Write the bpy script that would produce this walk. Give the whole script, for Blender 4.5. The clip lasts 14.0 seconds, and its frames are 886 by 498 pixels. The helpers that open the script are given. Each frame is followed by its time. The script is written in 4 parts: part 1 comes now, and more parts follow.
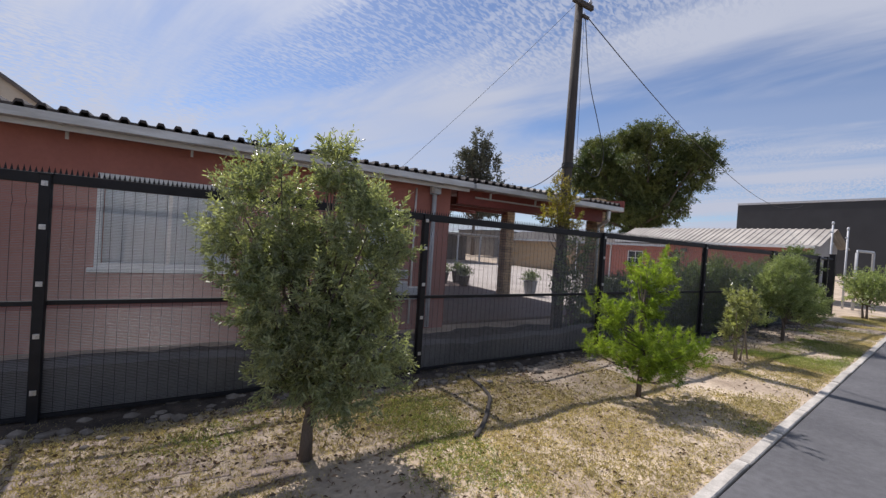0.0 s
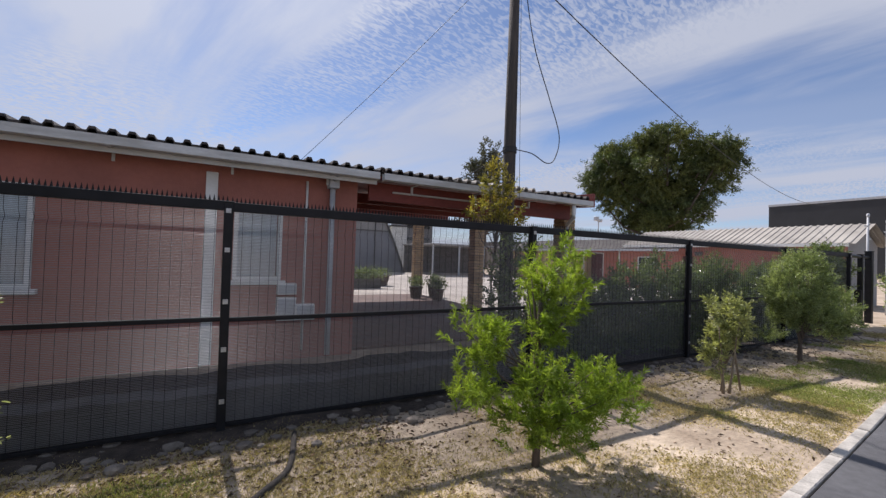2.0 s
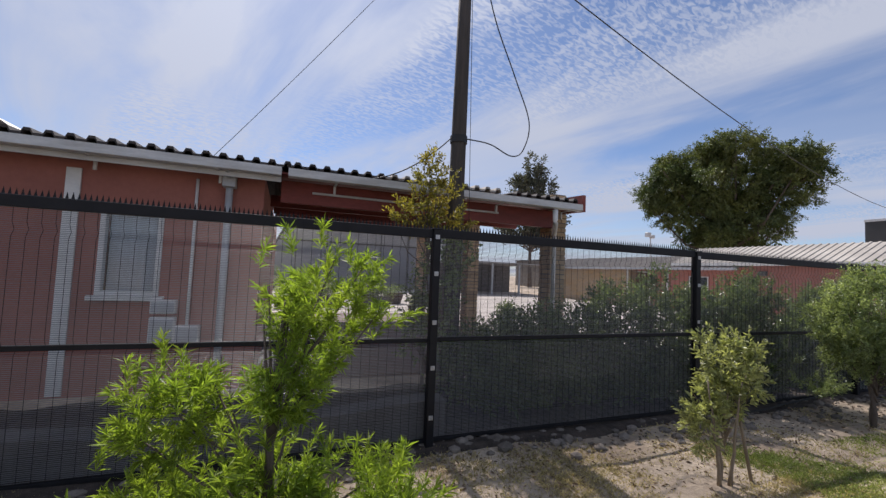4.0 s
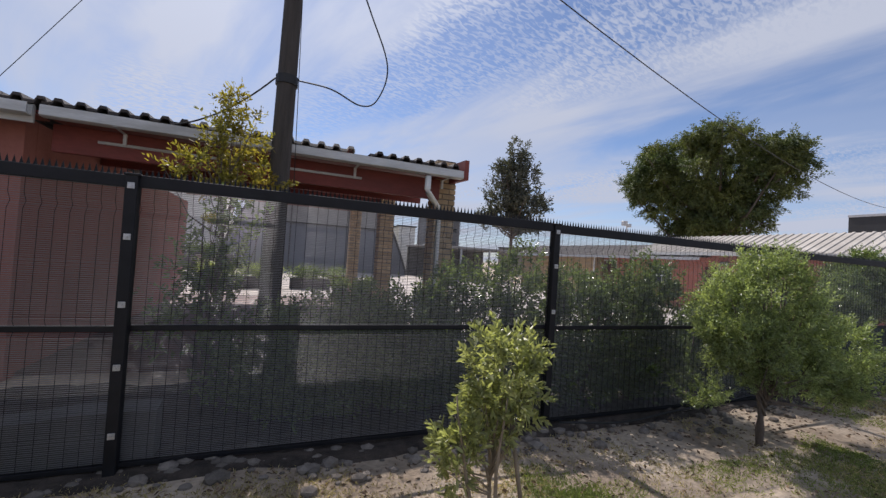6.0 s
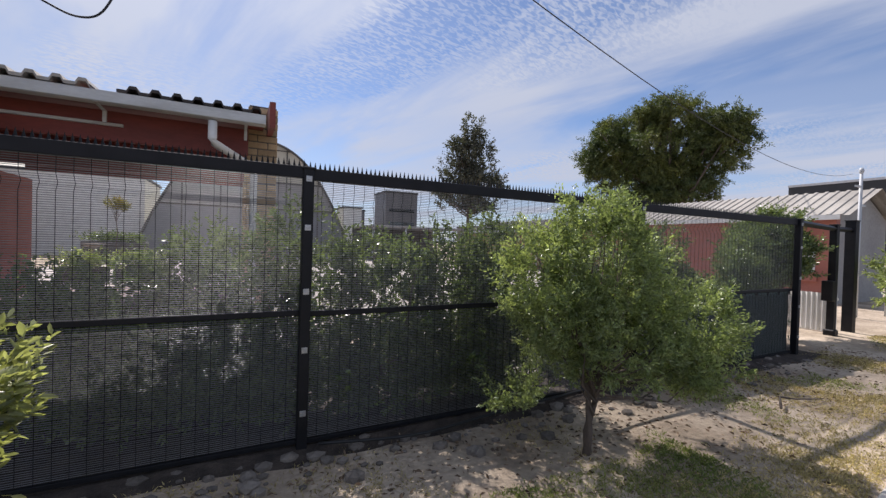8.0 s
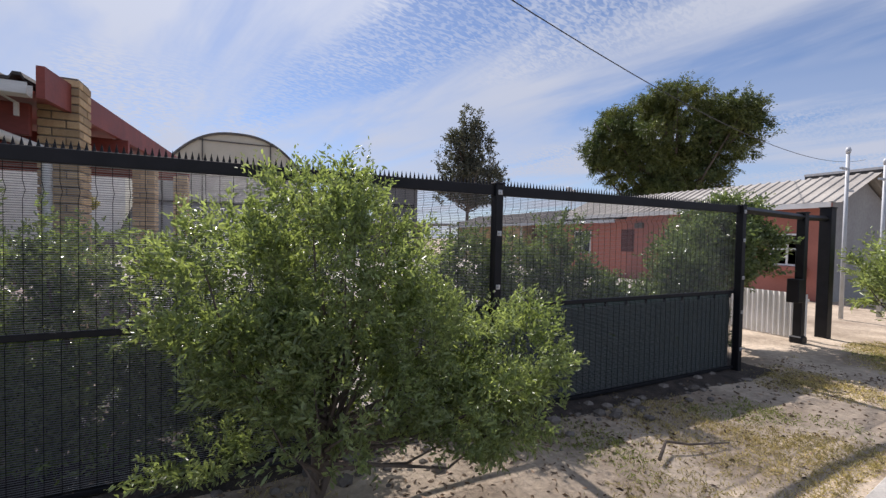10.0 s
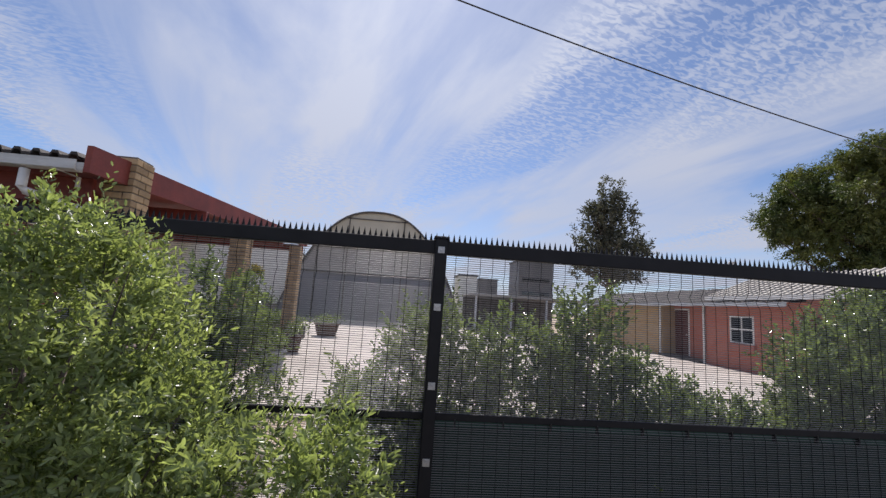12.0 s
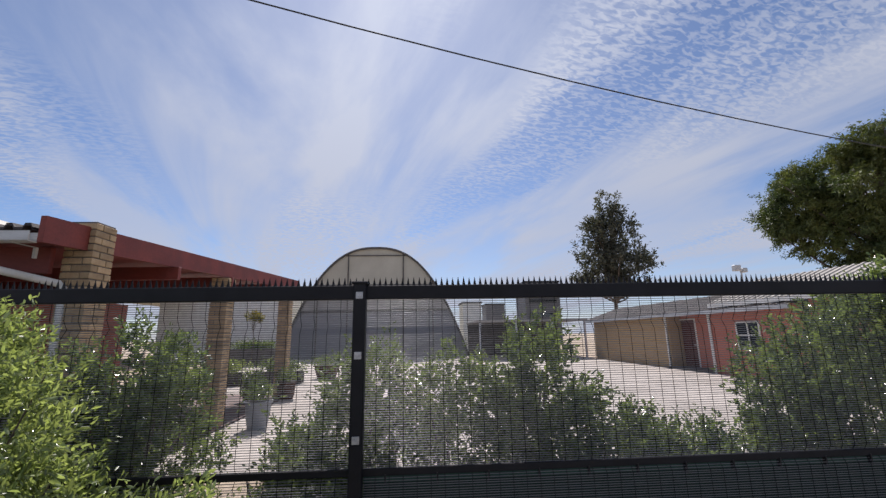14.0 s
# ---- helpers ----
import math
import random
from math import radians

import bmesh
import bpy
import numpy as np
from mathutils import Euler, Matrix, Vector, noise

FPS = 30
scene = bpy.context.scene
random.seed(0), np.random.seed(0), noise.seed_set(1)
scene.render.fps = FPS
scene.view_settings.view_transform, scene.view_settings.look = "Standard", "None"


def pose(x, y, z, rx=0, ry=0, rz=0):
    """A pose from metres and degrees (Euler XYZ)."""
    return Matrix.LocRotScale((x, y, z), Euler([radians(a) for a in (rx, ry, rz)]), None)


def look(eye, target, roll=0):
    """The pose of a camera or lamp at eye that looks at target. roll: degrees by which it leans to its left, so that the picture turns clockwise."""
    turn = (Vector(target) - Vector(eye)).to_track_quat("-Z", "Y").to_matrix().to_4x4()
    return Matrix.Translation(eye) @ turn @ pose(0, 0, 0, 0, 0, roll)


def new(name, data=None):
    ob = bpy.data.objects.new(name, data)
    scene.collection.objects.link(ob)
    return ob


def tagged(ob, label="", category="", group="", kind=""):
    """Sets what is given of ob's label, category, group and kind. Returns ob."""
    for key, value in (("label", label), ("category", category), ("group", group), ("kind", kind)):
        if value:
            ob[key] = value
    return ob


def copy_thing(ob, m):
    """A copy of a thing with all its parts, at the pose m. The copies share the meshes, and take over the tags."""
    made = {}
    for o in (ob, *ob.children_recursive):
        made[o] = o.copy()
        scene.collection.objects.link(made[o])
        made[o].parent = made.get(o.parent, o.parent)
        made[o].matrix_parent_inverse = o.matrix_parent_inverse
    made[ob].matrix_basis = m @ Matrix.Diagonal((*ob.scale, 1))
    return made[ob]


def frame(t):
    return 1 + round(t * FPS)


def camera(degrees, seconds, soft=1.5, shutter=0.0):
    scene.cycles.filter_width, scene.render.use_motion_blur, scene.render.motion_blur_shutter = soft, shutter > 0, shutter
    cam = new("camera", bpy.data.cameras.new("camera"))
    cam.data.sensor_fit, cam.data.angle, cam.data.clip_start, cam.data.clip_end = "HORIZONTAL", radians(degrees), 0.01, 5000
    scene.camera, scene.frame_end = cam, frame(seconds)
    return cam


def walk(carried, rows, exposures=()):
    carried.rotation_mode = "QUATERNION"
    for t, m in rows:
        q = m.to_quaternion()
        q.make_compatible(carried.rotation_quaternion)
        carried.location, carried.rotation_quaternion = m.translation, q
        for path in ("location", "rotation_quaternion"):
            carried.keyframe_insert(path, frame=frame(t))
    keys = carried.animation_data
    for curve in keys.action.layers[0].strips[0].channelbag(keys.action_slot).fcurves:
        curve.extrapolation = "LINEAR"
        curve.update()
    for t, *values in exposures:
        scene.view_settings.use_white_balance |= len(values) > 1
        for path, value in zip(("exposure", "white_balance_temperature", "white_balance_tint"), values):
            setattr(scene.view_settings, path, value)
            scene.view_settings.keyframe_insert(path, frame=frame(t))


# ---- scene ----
cam = camera(95.0, 14.0, soft=1.4)
PATH = [
    (0, (-2.451, -4.326, 1.613), (-1.384, -2.634, 1.582), 3.8),
    (0.5, (-1.871, -4.278, 1.568), (-0.844, -2.562, 1.526), 2.6),
    (1, (-1.257, -4.123, 1.549), (-0.257, -2.392, 1.505), 1.9),
    (1.5, (-0.67, -4.057, 1.548), (0.314, -2.315, 1.532), 1.8),
    (2, (-0.071, -3.966, 1.537), (0.896, -2.215, 1.574), 1.9),
    (2.2, (0.164, -3.918, 1.547), (1.12, -2.163, 1.603), 2.0),
    (4.3, (2.412, -3.473, 1.555), (3.11, -1.602, 1.674), 2.9),
    (4.5, (2.619, -3.438, 1.557), (3.31, -1.565, 1.67), 3.3),
    (5, (3.175, -3.41, 1.538), (3.863, -1.535, 1.641), 3.7),
    (5.5, (3.728, -3.35, 1.54), (4.436, -1.481, 1.617), 3.9),
    (6, (4.291, -3.281, 1.528), (5.048, -1.431, 1.579), 3.8),
    (6.4, (4.714, -3.245, 1.521), (5.523, -1.416, 1.555), 3.3),
    (6.5, (4.805, -3.199, 1.518), (5.616, -1.372, 1.556), 3.6),
    (7, (5.333, -3.129, 1.5), (6.196, -1.325, 1.528), 3.1),
    (7.5, (5.879, -3.064, 1.468), (6.765, -1.27, 1.477), 2.5),
    (8, (6.385, -2.962, 1.455), (7.284, -1.176, 1.425), 1.7),
    (8.5, (6.859, -2.928, 1.451), (7.772, -1.151, 1.373), 1.0),
    (8.7, (7.067, -2.936, 1.458), (7.982, -1.16, 1.36), 0.8),
    (10.8, (9.053, -2.743, 1.51), (9.691, -0.849, 1.592), 2.8),
    (11, (9.199, -2.695, 1.508), (9.734, -0.772, 1.644), 3.6),
    (11.5, (9.624, -2.593, 1.54), (9.925, -0.628, 1.757), 4.8),
    (12, (10.019, -2.428, 1.556), (10.185, -0.454, 1.834), 3.9),
    (12.5, (10.340, -2.430, 1.593), (10.473, -0.464, 1.939), 2.1),
    (13, (10.495, -2.450, 1.627), (10.656, -0.493, 2.004), 0.6),
    (13.5, (10.520, -2.455, 1.660), (10.684, -0.499, 2.043), -0.2),
    (14, (10.532, -2.427, 1.651), (10.666, -0.475, 2.065), -1.1),
]
walk(cam, [(t, look(eye, target, roll)) for t, eye, target, roll in PATH], [(0, 0.17, 6200, 17), (6, 0.20, 6200, 17), (8.5, 0.27, 6200, 17), (11, 0.24, 6200, 17), (14, 0.10, 6200, 17)])

# ---- world, sun, exposure ----
SUN = Vector((-0.12, 1.63, 2.02)).normalized()
sun_data = bpy.data.lights.new("sun", "SUN")
sun_data.energy, sun_data.angle, sun_data.color = 5.0, radians(0.6), (1.0, 0.94, 0.85)
sun = new("sun", sun_data)
sun.matrix_world = look(SUN * 60, (0, 0, 0))

world = bpy.data.worlds.new("sky")
scene.world = world
world.use_nodes = True


def sky_nodes(w):
    nt = w.node_tree
    nt.nodes.clear()
    N, L = nt.nodes.new, nt.links.new
    out, bg, sky = N("ShaderNodeOutputWorld"), N("ShaderNodeBackground"), N("ShaderNodeTexSky")
    sky.sky_type, sky.sun_disc = "NISHITA", False
    sky.sun_elevation = math.asin(SUN.z)
    sky.sun_rotation = math.atan2(SUN.x, SUN.y)
    sky.air_density, sky.dust_density, sky.ozone_density = 0.9, 0.3, 4.0
    bg.inputs["Strength"].default_value = 0.095

    def math_node(op, a, b=None, clamp=False):
        n = N("ShaderNodeMath")
        n.operation, n.use_clamp = op, clamp
        for i, v in enumerate((a, b)):
            if v is None:
                continue
            if isinstance(v, (int, float)):
                n.inputs[i].default_value = v
            else:
                L(v, n.inputs[i])
        return n.outputs[0]

    geo = N("ShaderNodeTexCoord")
    sep = N("ShaderNodeSeparateXYZ")
    L(geo.outputs["Generated"], sep.inputs[0])
    zc = math_node("ADD", math_node("MAXIMUM", sep.outputs[2], 0.0), 0.10)
    px, py = math_node("DIVIDE", sep.outputs[0], zc), math_node("DIVIDE", sep.outputs[1], zc)
    comb = N("ShaderNodeCombineXYZ")
    L(px, comb.inputs[0]), L(py, comb.inputs[1])

    def layer(scale, stretch, turn, detail, rough, lo, hi, distort=0.0, shift=0.0):
        mp = N("ShaderNodeMapping")
        mp.vector_type = "TEXTURE"
        mp.inputs["Rotation"].default_value = (0, 0, radians(turn))
        mp.inputs["Scale"].default_value = (1, stretch, 1)
        mp.inputs["Location"].default_value = (shift, shift * 0.7, 0)
        nz = N("ShaderNodeTexNoise")
        L(comb.outputs[0], mp.inputs[0]), L(mp.outputs[0], nz.inputs["Vector"])
        nz.inputs["Scale"].default_value, nz.inputs["Detail"].default_value = scale, detail
        nz.inputs["Roughness"].default_value, nz.inputs["Distortion"].default_value = rough, distort
        r = N("ShaderNodeMapRange")
        r.interpolation_type = "SMOOTHSTEP"
        L(nz.outputs["Fac"], r.inputs["Value"])
        r.inputs["From Min"].default_value, r.inputs["From Max"].default_value = lo, hi
        return r.outputs[0]

    streak = layer(1.3, 3.4, 14, 7, 0.56, 0.39, 0.63, 0.5, 3.1)
    veil = layer(0.8, 2.0, 14, 4, 0.5, 0.32, 0.64, 0.3, 7.7)
    ripple = layer(26.0, 0.42, 14, 2, 0.5, 0.36, 0.64, 0.8, 1.3)
    field = layer(0.9, 3.0, 15, 2, 0.5, 0.46, 0.60, 0.0, 9.2)
    ripples = math_node("MULTIPLY", ripple, math_node("MULTIPLY", field, 0.55))
    amount = math_node("ADD", math_node("MULTIPLY", streak, 0.70), math_node("MULTIPLY", veil, 0.32))
    amount = math_node("ADD", amount, ripples)
    amount = math_node("SUBTRACT", amount, math_node("MULTIPLY", field, 0.30))
    # the haze near the horizon
    haze = N("ShaderNodeMapRange")
    L(sep.outputs[2], haze.inputs["Value"])
    haze.inputs["From Min"].default_value, haze.inputs["From Max"].default_value = 0.0, 0.22
    haze.inputs["To Min"].default_value, haze.inputs["To Max"].default_value = 0.30, 0.0
    amount = math_node("ADD", amount, haze.outputs[0], True)
    # brighter cloud towards the sun
    dot = N("ShaderNodeVectorMath")
    dot.operation = "DOT_PRODUCT"
    L(geo.outputs["Generated"], dot.inputs[0])
    dot.inputs[1].default_value = SUN
    glow = math_node("POWER", math_node("MAXIMUM", dot.outputs["Value"], 0.0), 7.0)
    amount = math_node("ADD", amount, math_node("MULTIPLY", glow, 0.30), True)
    level = math_node("ADD", math_node("MULTIPLY", glow, CLOUD_GLOW), CLOUD)
    tint = N("ShaderNodeVectorMath")
    tint.operation = "SCALE"
    tint.inputs[0].default_value = (0.89, 0.965, 1.09)
    L(level, tint.inputs["Scale"])
    mix = N("ShaderNodeMix")
    mix.data_type = "RGBA"
    L(amount, mix.inputs["Factor"]), L(sky.outputs[0], mix.inputs[6]), L(tint.outputs[0], mix.inputs[7])
    L(mix.outputs[2], bg.inputs["Color"]), L(bg.outputs[0], out.inputs["Surface"])


CLOUD, CLOUD_GLOW = 5.3, 2.0
sky_nodes(world)


# ---- materials ----
def mat(name, a, b=None, scale=6.0, rough=0.8, metal=0.0, bump=0.0, bump_scale=40.0, leaf=0.0, spec=0.5, fine=0.25, stretch=(1, 1, 1), per_piece=0.0, island=0.0):
    """A surface of colours a to b in blotches of 1/scale metres, with finer grain over them."""
    m = bpy.data.materials.new(name)
    m.use_nodes = True
    nt = m.node_tree
    N, L = nt.nodes.new, nt.links.new
    p = nt.nodes["Principled BSDF"]
    p.inputs["Roughness"].default_value, p.inputs["Metallic"].default_value = rough, metal
    p.inputs["Specular IOR Level"].default_value = spec
    b = b or tuple(c * 0.75 for c in a)
    co, mp = N("ShaderNodeTexCoord"), N("ShaderNodeMapping")
    L(co.outputs["Object"], mp.inputs[0])
    mp.inputs["Scale"].default_value = stretch
    n1, n2 = N("ShaderNodeTexNoise"), N("ShaderNodeTexNoise")
    for n, s, d in ((n1, scale, 5), (n2, scale * 14, 3)):
        L(mp.outputs[0], n.inputs["Vector"])
        n.inputs["Scale"].default_value, n.inputs["Detail"].default_value = s, d
    ramp = N("ShaderNodeMapRange")
    ramp.inputs["From Min"].default_value, ramp.inputs["From Max"].default_value = 0.34, 0.66
    L(n1.outputs["Fac"], ramp.inputs["Value"])
    mix = N("ShaderNodeMix")
    mix.data_type = "RGBA"
    mix.inputs[6].default_value, mix.inputs[7].default_value = (*a, 1), (*b, 1)
    L(ramp.outputs[0], mix.inputs["Factor"])
    colour = mix.outputs[2]

    def vary(source, amount):
        nonlocal colour
        r = N("ShaderNodeMapRange")
        r.inputs["To Min"].default_value, r.inputs["To Max"].default_value = 1 - amount, 1 + amount
        L(source, r.inputs["Value"])
        s = N("ShaderNodeVectorMath")
        s.operation = "SCALE"
        L(colour, s.inputs[0]), L(r.outputs[0], s.inputs["Scale"])
        colour = s.outputs[0]

    vary(n2.outputs["Fac"], fine)
    if per_piece:
        vary(N("ShaderNodeObjectInfo").outputs["Random"], per_piece)
    if island:
        vary(N("ShaderNodeNewGeometry").outputs["Random Per Island"], island)
    L(colour, p.inputs["Base Color"])
    if bump:
        n3, bp = N("ShaderNodeTexNoise"), N("ShaderNodeBump")
        L(mp.outputs[0], n3.inputs["Vector"])
        n3.inputs["Scale"].default_value, n3.inputs["Detail"].default_value = bump_scale, 4
        bp.inputs["Strength"].default_value, bp.inputs["Distance"].default_value = bump, 0.02
        L(n3.outputs["Fac"], bp.inputs["Height"]), L(bp.outputs[0], p.inputs["Normal"])
    if leaf:
        tr, ms = N("ShaderNodeBsdfTranslucent"), N("ShaderNodeMixShader")
        warm = N("ShaderNodeVectorMath")
        warm.operation = "MULTIPLY"
        L(colour, warm.inputs[0])
        warm.inputs[1].default_value = (1.45, 1.5, 0.7)
        L(warm.outputs[0], tr.inputs["Color"])
        ms.inputs["Fac"].default_value = leaf
        L(p.outputs[0], ms.inputs[1]), L(tr.outputs[0], ms.inputs[2])
        L(ms.outputs[0], nt.nodes["Material Output"].inputs["Surface"])
    return m


def brick_mat(name, a, b, mortar):
    """Brickwork too far off for single bricks."""
    m = bpy.data.materials.new(name)
    m.use_nodes = True
    nt = m.node_tree
    N, L = nt.nodes.new, nt.links.new
    p = nt.nodes["Principled BSDF"]
    p.inputs["Roughness"].default_value = 0.9
    co, sep, comb, br = N("ShaderNodeTexCoord"), N("ShaderNodeSeparateXYZ"), N("ShaderNodeCombineXYZ"), N("ShaderNodeTexBrick")
    add = N("ShaderNodeMath")
    L(co.outputs["Object"], sep.inputs[0])
    L(sep.outputs[0], add.inputs[0]), L(sep.outputs[1], add.inputs[1])
    L(add.outputs[0], comb.inputs[0]), L(sep.outputs[2], comb.inputs[1])
    L(comb.outputs[0], br.inputs["Vector"])
    br.inputs["Scale"].default_value = 1.0
    br.inputs["Brick Width"].default_value, br.inputs["Row Height"].default_value, br.inputs["Mortar Size"].default_value = 0.23, 0.085, 0.01
    for k, c in (("Color1", a), ("Color2", b), ("Mortar", mortar)):
        br.inputs[k].default_value = (*c, 1)
    L(br.outputs["Color"], p.inputs["Base Color"])
    return m


M = dict(
    soil=mat("sandy_soil", (0.55, 0.45, 0.335), (0.29, 0.225, 0.16), 1.3, 0.95, bump=0.9, bump_scale=28, fine=0.45),
    asphalt=mat("asphalt", (0.115, 0.115, 0.12), (0.085, 0.085, 0.09), 1.2, 0.9, bump=0.4, bump_scale=150, fine=0.35),
    kerb=mat("kerb_concrete", (0.50, 0.47, 0.42), (0.32, 0.30, 0.265), 5, 0.9, bump=0.4, per_piece=0.1),
    yard=mat("yard_paving", (0.50, 0.45, 0.40), (0.38, 0.34, 0.30), 0.7, 0.9, bump=0.2),
    litter=mat("leaf_litter", (0.24, 0.16, 0.095), (0.13, 0.09, 0.06), 12, 0.9, island=0.5),
    # brown bed soil, darkened in colour for the shade behind the fence
    shade_soil=mat("shade_dark_soil", (0.085, 0.066, 0.052), (0.035, 0.028, 0.023), 8, 0.95, bump=0.9, bump_scale=40, fine=0.4),
    stone=mat("field_stone", (0.23, 0.20, 0.17), (0.14, 0.12, 0.10), 7, 0.95, bump=0.5, island=0.3),
    plinth=mat("rough_concrete", (0.14, 0.13, 0.12), (0.085, 0.08, 0.075), 3, 0.95, bump=0.8, bump_scale=20),
    black=mat("black_powder_coat", (0.008, 0.008, 0.010), (0.013, 0.013, 0.016), 8, 0.55, spec=0.28),
    upright=mat("upright_wire", (0.006, 0.006, 0.008), (0.01, 0.01, 0.012), 8, 0.5, spec=0.3),
    # level wires coloured paler than the black uprights, for their sun glint
    wire=mat("glint_pale_wire", (0.06, 0.06, 0.064), (0.04, 0.04, 0.044), 8, 0.35, spec=0.9),
    bolt=mat("zinc_bolt", (0.55, 0.55, 0.55), (0.4, 0.4, 0.4), 50, 0.4, 0.6),
    net=mat("green_shade_net", (0.017, 0.036, 0.027), (0.025, 0.048, 0.037), 30, 0.9, bump=0.4, bump_scale=200),
    hem=mat("net_hem", (0.05, 0.10, 0.08), (0.035, 0.075, 0.06), 10, 0.8),
    pale=mat("pale_green_leaf", (0.36, 0.37, 0.19), (0.26, 0.28, 0.125), 3, 0.34, leaf=0.42, island=0.4),
    salmon=mat("salmon_paint", (0.39, 0.152, 0.115), (0.32, 0.125, 0.095), 1.4, 0.85, bump=0.25, bump_scale=60, fine=0.12),
    red=mat("red_oxide_paint", (0.24, 0.048, 0.034), (0.17, 0.036, 0.028), 3, 0.6, bump=0.1, stretch=(0.3, 1, 1)),
    white=mat("white_paint", (0.78, 0.78, 0.76), (0.66, 0.66, 0.63), 3, 0.55, fine=0.08),
    grey_paint=mat("grey_paint", (0.52, 0.54, 0.56), (0.42, 0.44, 0.46), 3, 0.5, fine=0.08),
    gutter=mat("gutter_paint", (0.62, 0.62, 0.60), (0.42, 0.41, 0.38), 4, 0.5, fine=0.15, stretch=(0.4, 1, 2)),
    roof=mat("dark_roof_sheet", (0.06, 0.05, 0.045), (0.035, 0.03, 0.028), 2.5, 0.75, bump=0.2),
    roof_pale=mat("weathered_roof_sheet", (0.42, 0.39, 0.34), (0.30, 0.275, 0.24), 1.0, 0.7, fine=0.2),
    roof_tile=mat("grey_roof_tile", (0.24, 0.215, 0.19), (0.16, 0.145, 0.13), 2.0, 0.85, bump=0.5, bump_scale=12),
    brick=mat("yellow_face_brick", (0.52, 0.38, 0.22), (0.43, 0.30, 0.17), 9, 0.9, bump=0.3, per_piece=0.25),
    paver=mat("dusty_paver", (0.40, 0.32, 0.26), (0.27, 0.21, 0.165), 9, 0.95, bump=0.6, fine=0.4, per_piece=0.22),
    mortar=mat("mortar", (0.20, 0.17, 0.14), (0.14, 0.12, 0.10), 20, 0.95, bump=0.3),
    far_brick=brick_mat("far_yellow_brick", (0.45, 0.30, 0.14), (0.38, 0.25, 0.12), (0.40, 0.34, 0.26)),
    far_red=brick_mat("far_salmon_brick", (0.45, 0.15, 0.10), (0.40, 0.13, 0.09), (0.42, 0.20, 0.15)),
    door=mat("dark_red_door", (0.10, 0.022, 0.018), (0.07, 0.015, 0.013), 5, 0.5),
    pole=mat("weathered_pole", (0.085, 0.073, 0.064), (0.05, 0.044, 0.038), 4, 0.9, bump=0.5, bump_scale=30, stretch=(4, 4, 0.4)),
    cable=mat("black_cable", (0.015, 0.015, 0.015), (0.02, 0.02, 0.02), 8, 0.6),
    bark=mat("grey_bark", (0.16, 0.125, 0.10), (0.09, 0.07, 0.055), 10, 0.95, bump=0.9, bump_scale=35, stretch=(1, 1, 0.35)),
    twig=mat("pale_twig", (0.30, 0.24, 0.17), (0.20, 0.16, 0.11), 10, 0.9, bump=0.4),
    olive=mat("olive_leaf", (0.33, 0.35, 0.22), (0.21, 0.24, 0.135), 3, 0.30, leaf=0.42, island=0.4),
    lime=mat("lime_green_needle", (0.27, 0.345, 0.05), (0.17, 0.25, 0.034), 3, 0.5, leaf=0.5, island=0.35),
    fresh=mat("fresh_green_leaf", (0.29, 0.335, 0.17), (0.195, 0.24, 0.11), 3, 0.30, leaf=0.46, island=0.4),
    hedge=mat("glossy_hedge_leaf", (0.20, 0.245, 0.12), (0.11, 0.15, 0.07), 3, 0.18, leaf=0.36, island=0.45),
    autumn=mat("yellowing_leaf", (0.26, 0.20, 0.04), (0.20, 0.19, 0.05), 2, 0.5, leaf=0.45, island=0.45),
    dark_leaf=mat("dark_tree_leaf", (0.055, 0.085, 0.028), (0.15, 0.17, 0.05), 0.25, 0.5, leaf=0.22, island=0.45),
    grey_leaf=mat("grey_green_leaf", (0.10, 0.105, 0.08), (0.07, 0.075, 0.06), 0.6, 0.6, leaf=0.2, island=0.4),
    straw=mat("dry_grass", (0.52, 0.425, 0.235), (0.36, 0.305, 0.155), 0.8, 0.8, leaf=0.3, island=0.45),
    turf=mat("green_grass", (0.21, 0.26, 0.08), (0.32, 0.33, 0.12), 1.2, 0.7, leaf=0.35, island=0.4),
    tunnel=mat("cream_sheet", (0.52, 0.49, 0.40), (0.44, 0.41, 0.33), 0.6, 0.6, fine=0.08),
    tunnel_dark=mat("grey_sheet", (0.16, 0.165, 0.18), (0.12, 0.125, 0.14), 0.4, 0.6, fine=0.08, stretch=(3, 3, 0.2)),
    tunnel_mid=mat("mid_grey_sheet", (0.24, 0.245, 0.26), (0.19, 0.195, 0.21), 0.5, 0.8, fine=0.06),
    far_grey=mat("far_grey_plaster", (0.36, 0.35, 0.33), (0.28, 0.27, 0.26), 0.8, 0.85),
    patio=mat("dark_red_quarry_tile", (0.15, 0.085, 0.065), (0.10, 0.06, 0.048), 3, 0.7, bump=0.2),
    charcoal=mat("charcoal_cladding", (0.035, 0.037, 0.042), (0.028, 0.03, 0.034), 0.3, 0.6, fine=0.1),
    terracotta=mat("dark_clay", (0.10, 0.055, 0.04), (0.07, 0.04, 0.03), 8, 0.8, bump=0.2),
    bin=mat("grey_plastic", (0.26, 0.28, 0.31), (0.22, 0.24, 0.27), 6, 0.45),
    curtain=mat("pale_curtain", (0.62, 0.68, 0.74), (0.50, 0.56, 0.62), 2, 0.8, stretch=(8, 8, 0.3)),
)


M["wire"].node_tree.nodes["Principled BSDF"].inputs["IOR"].default_value = 2.0


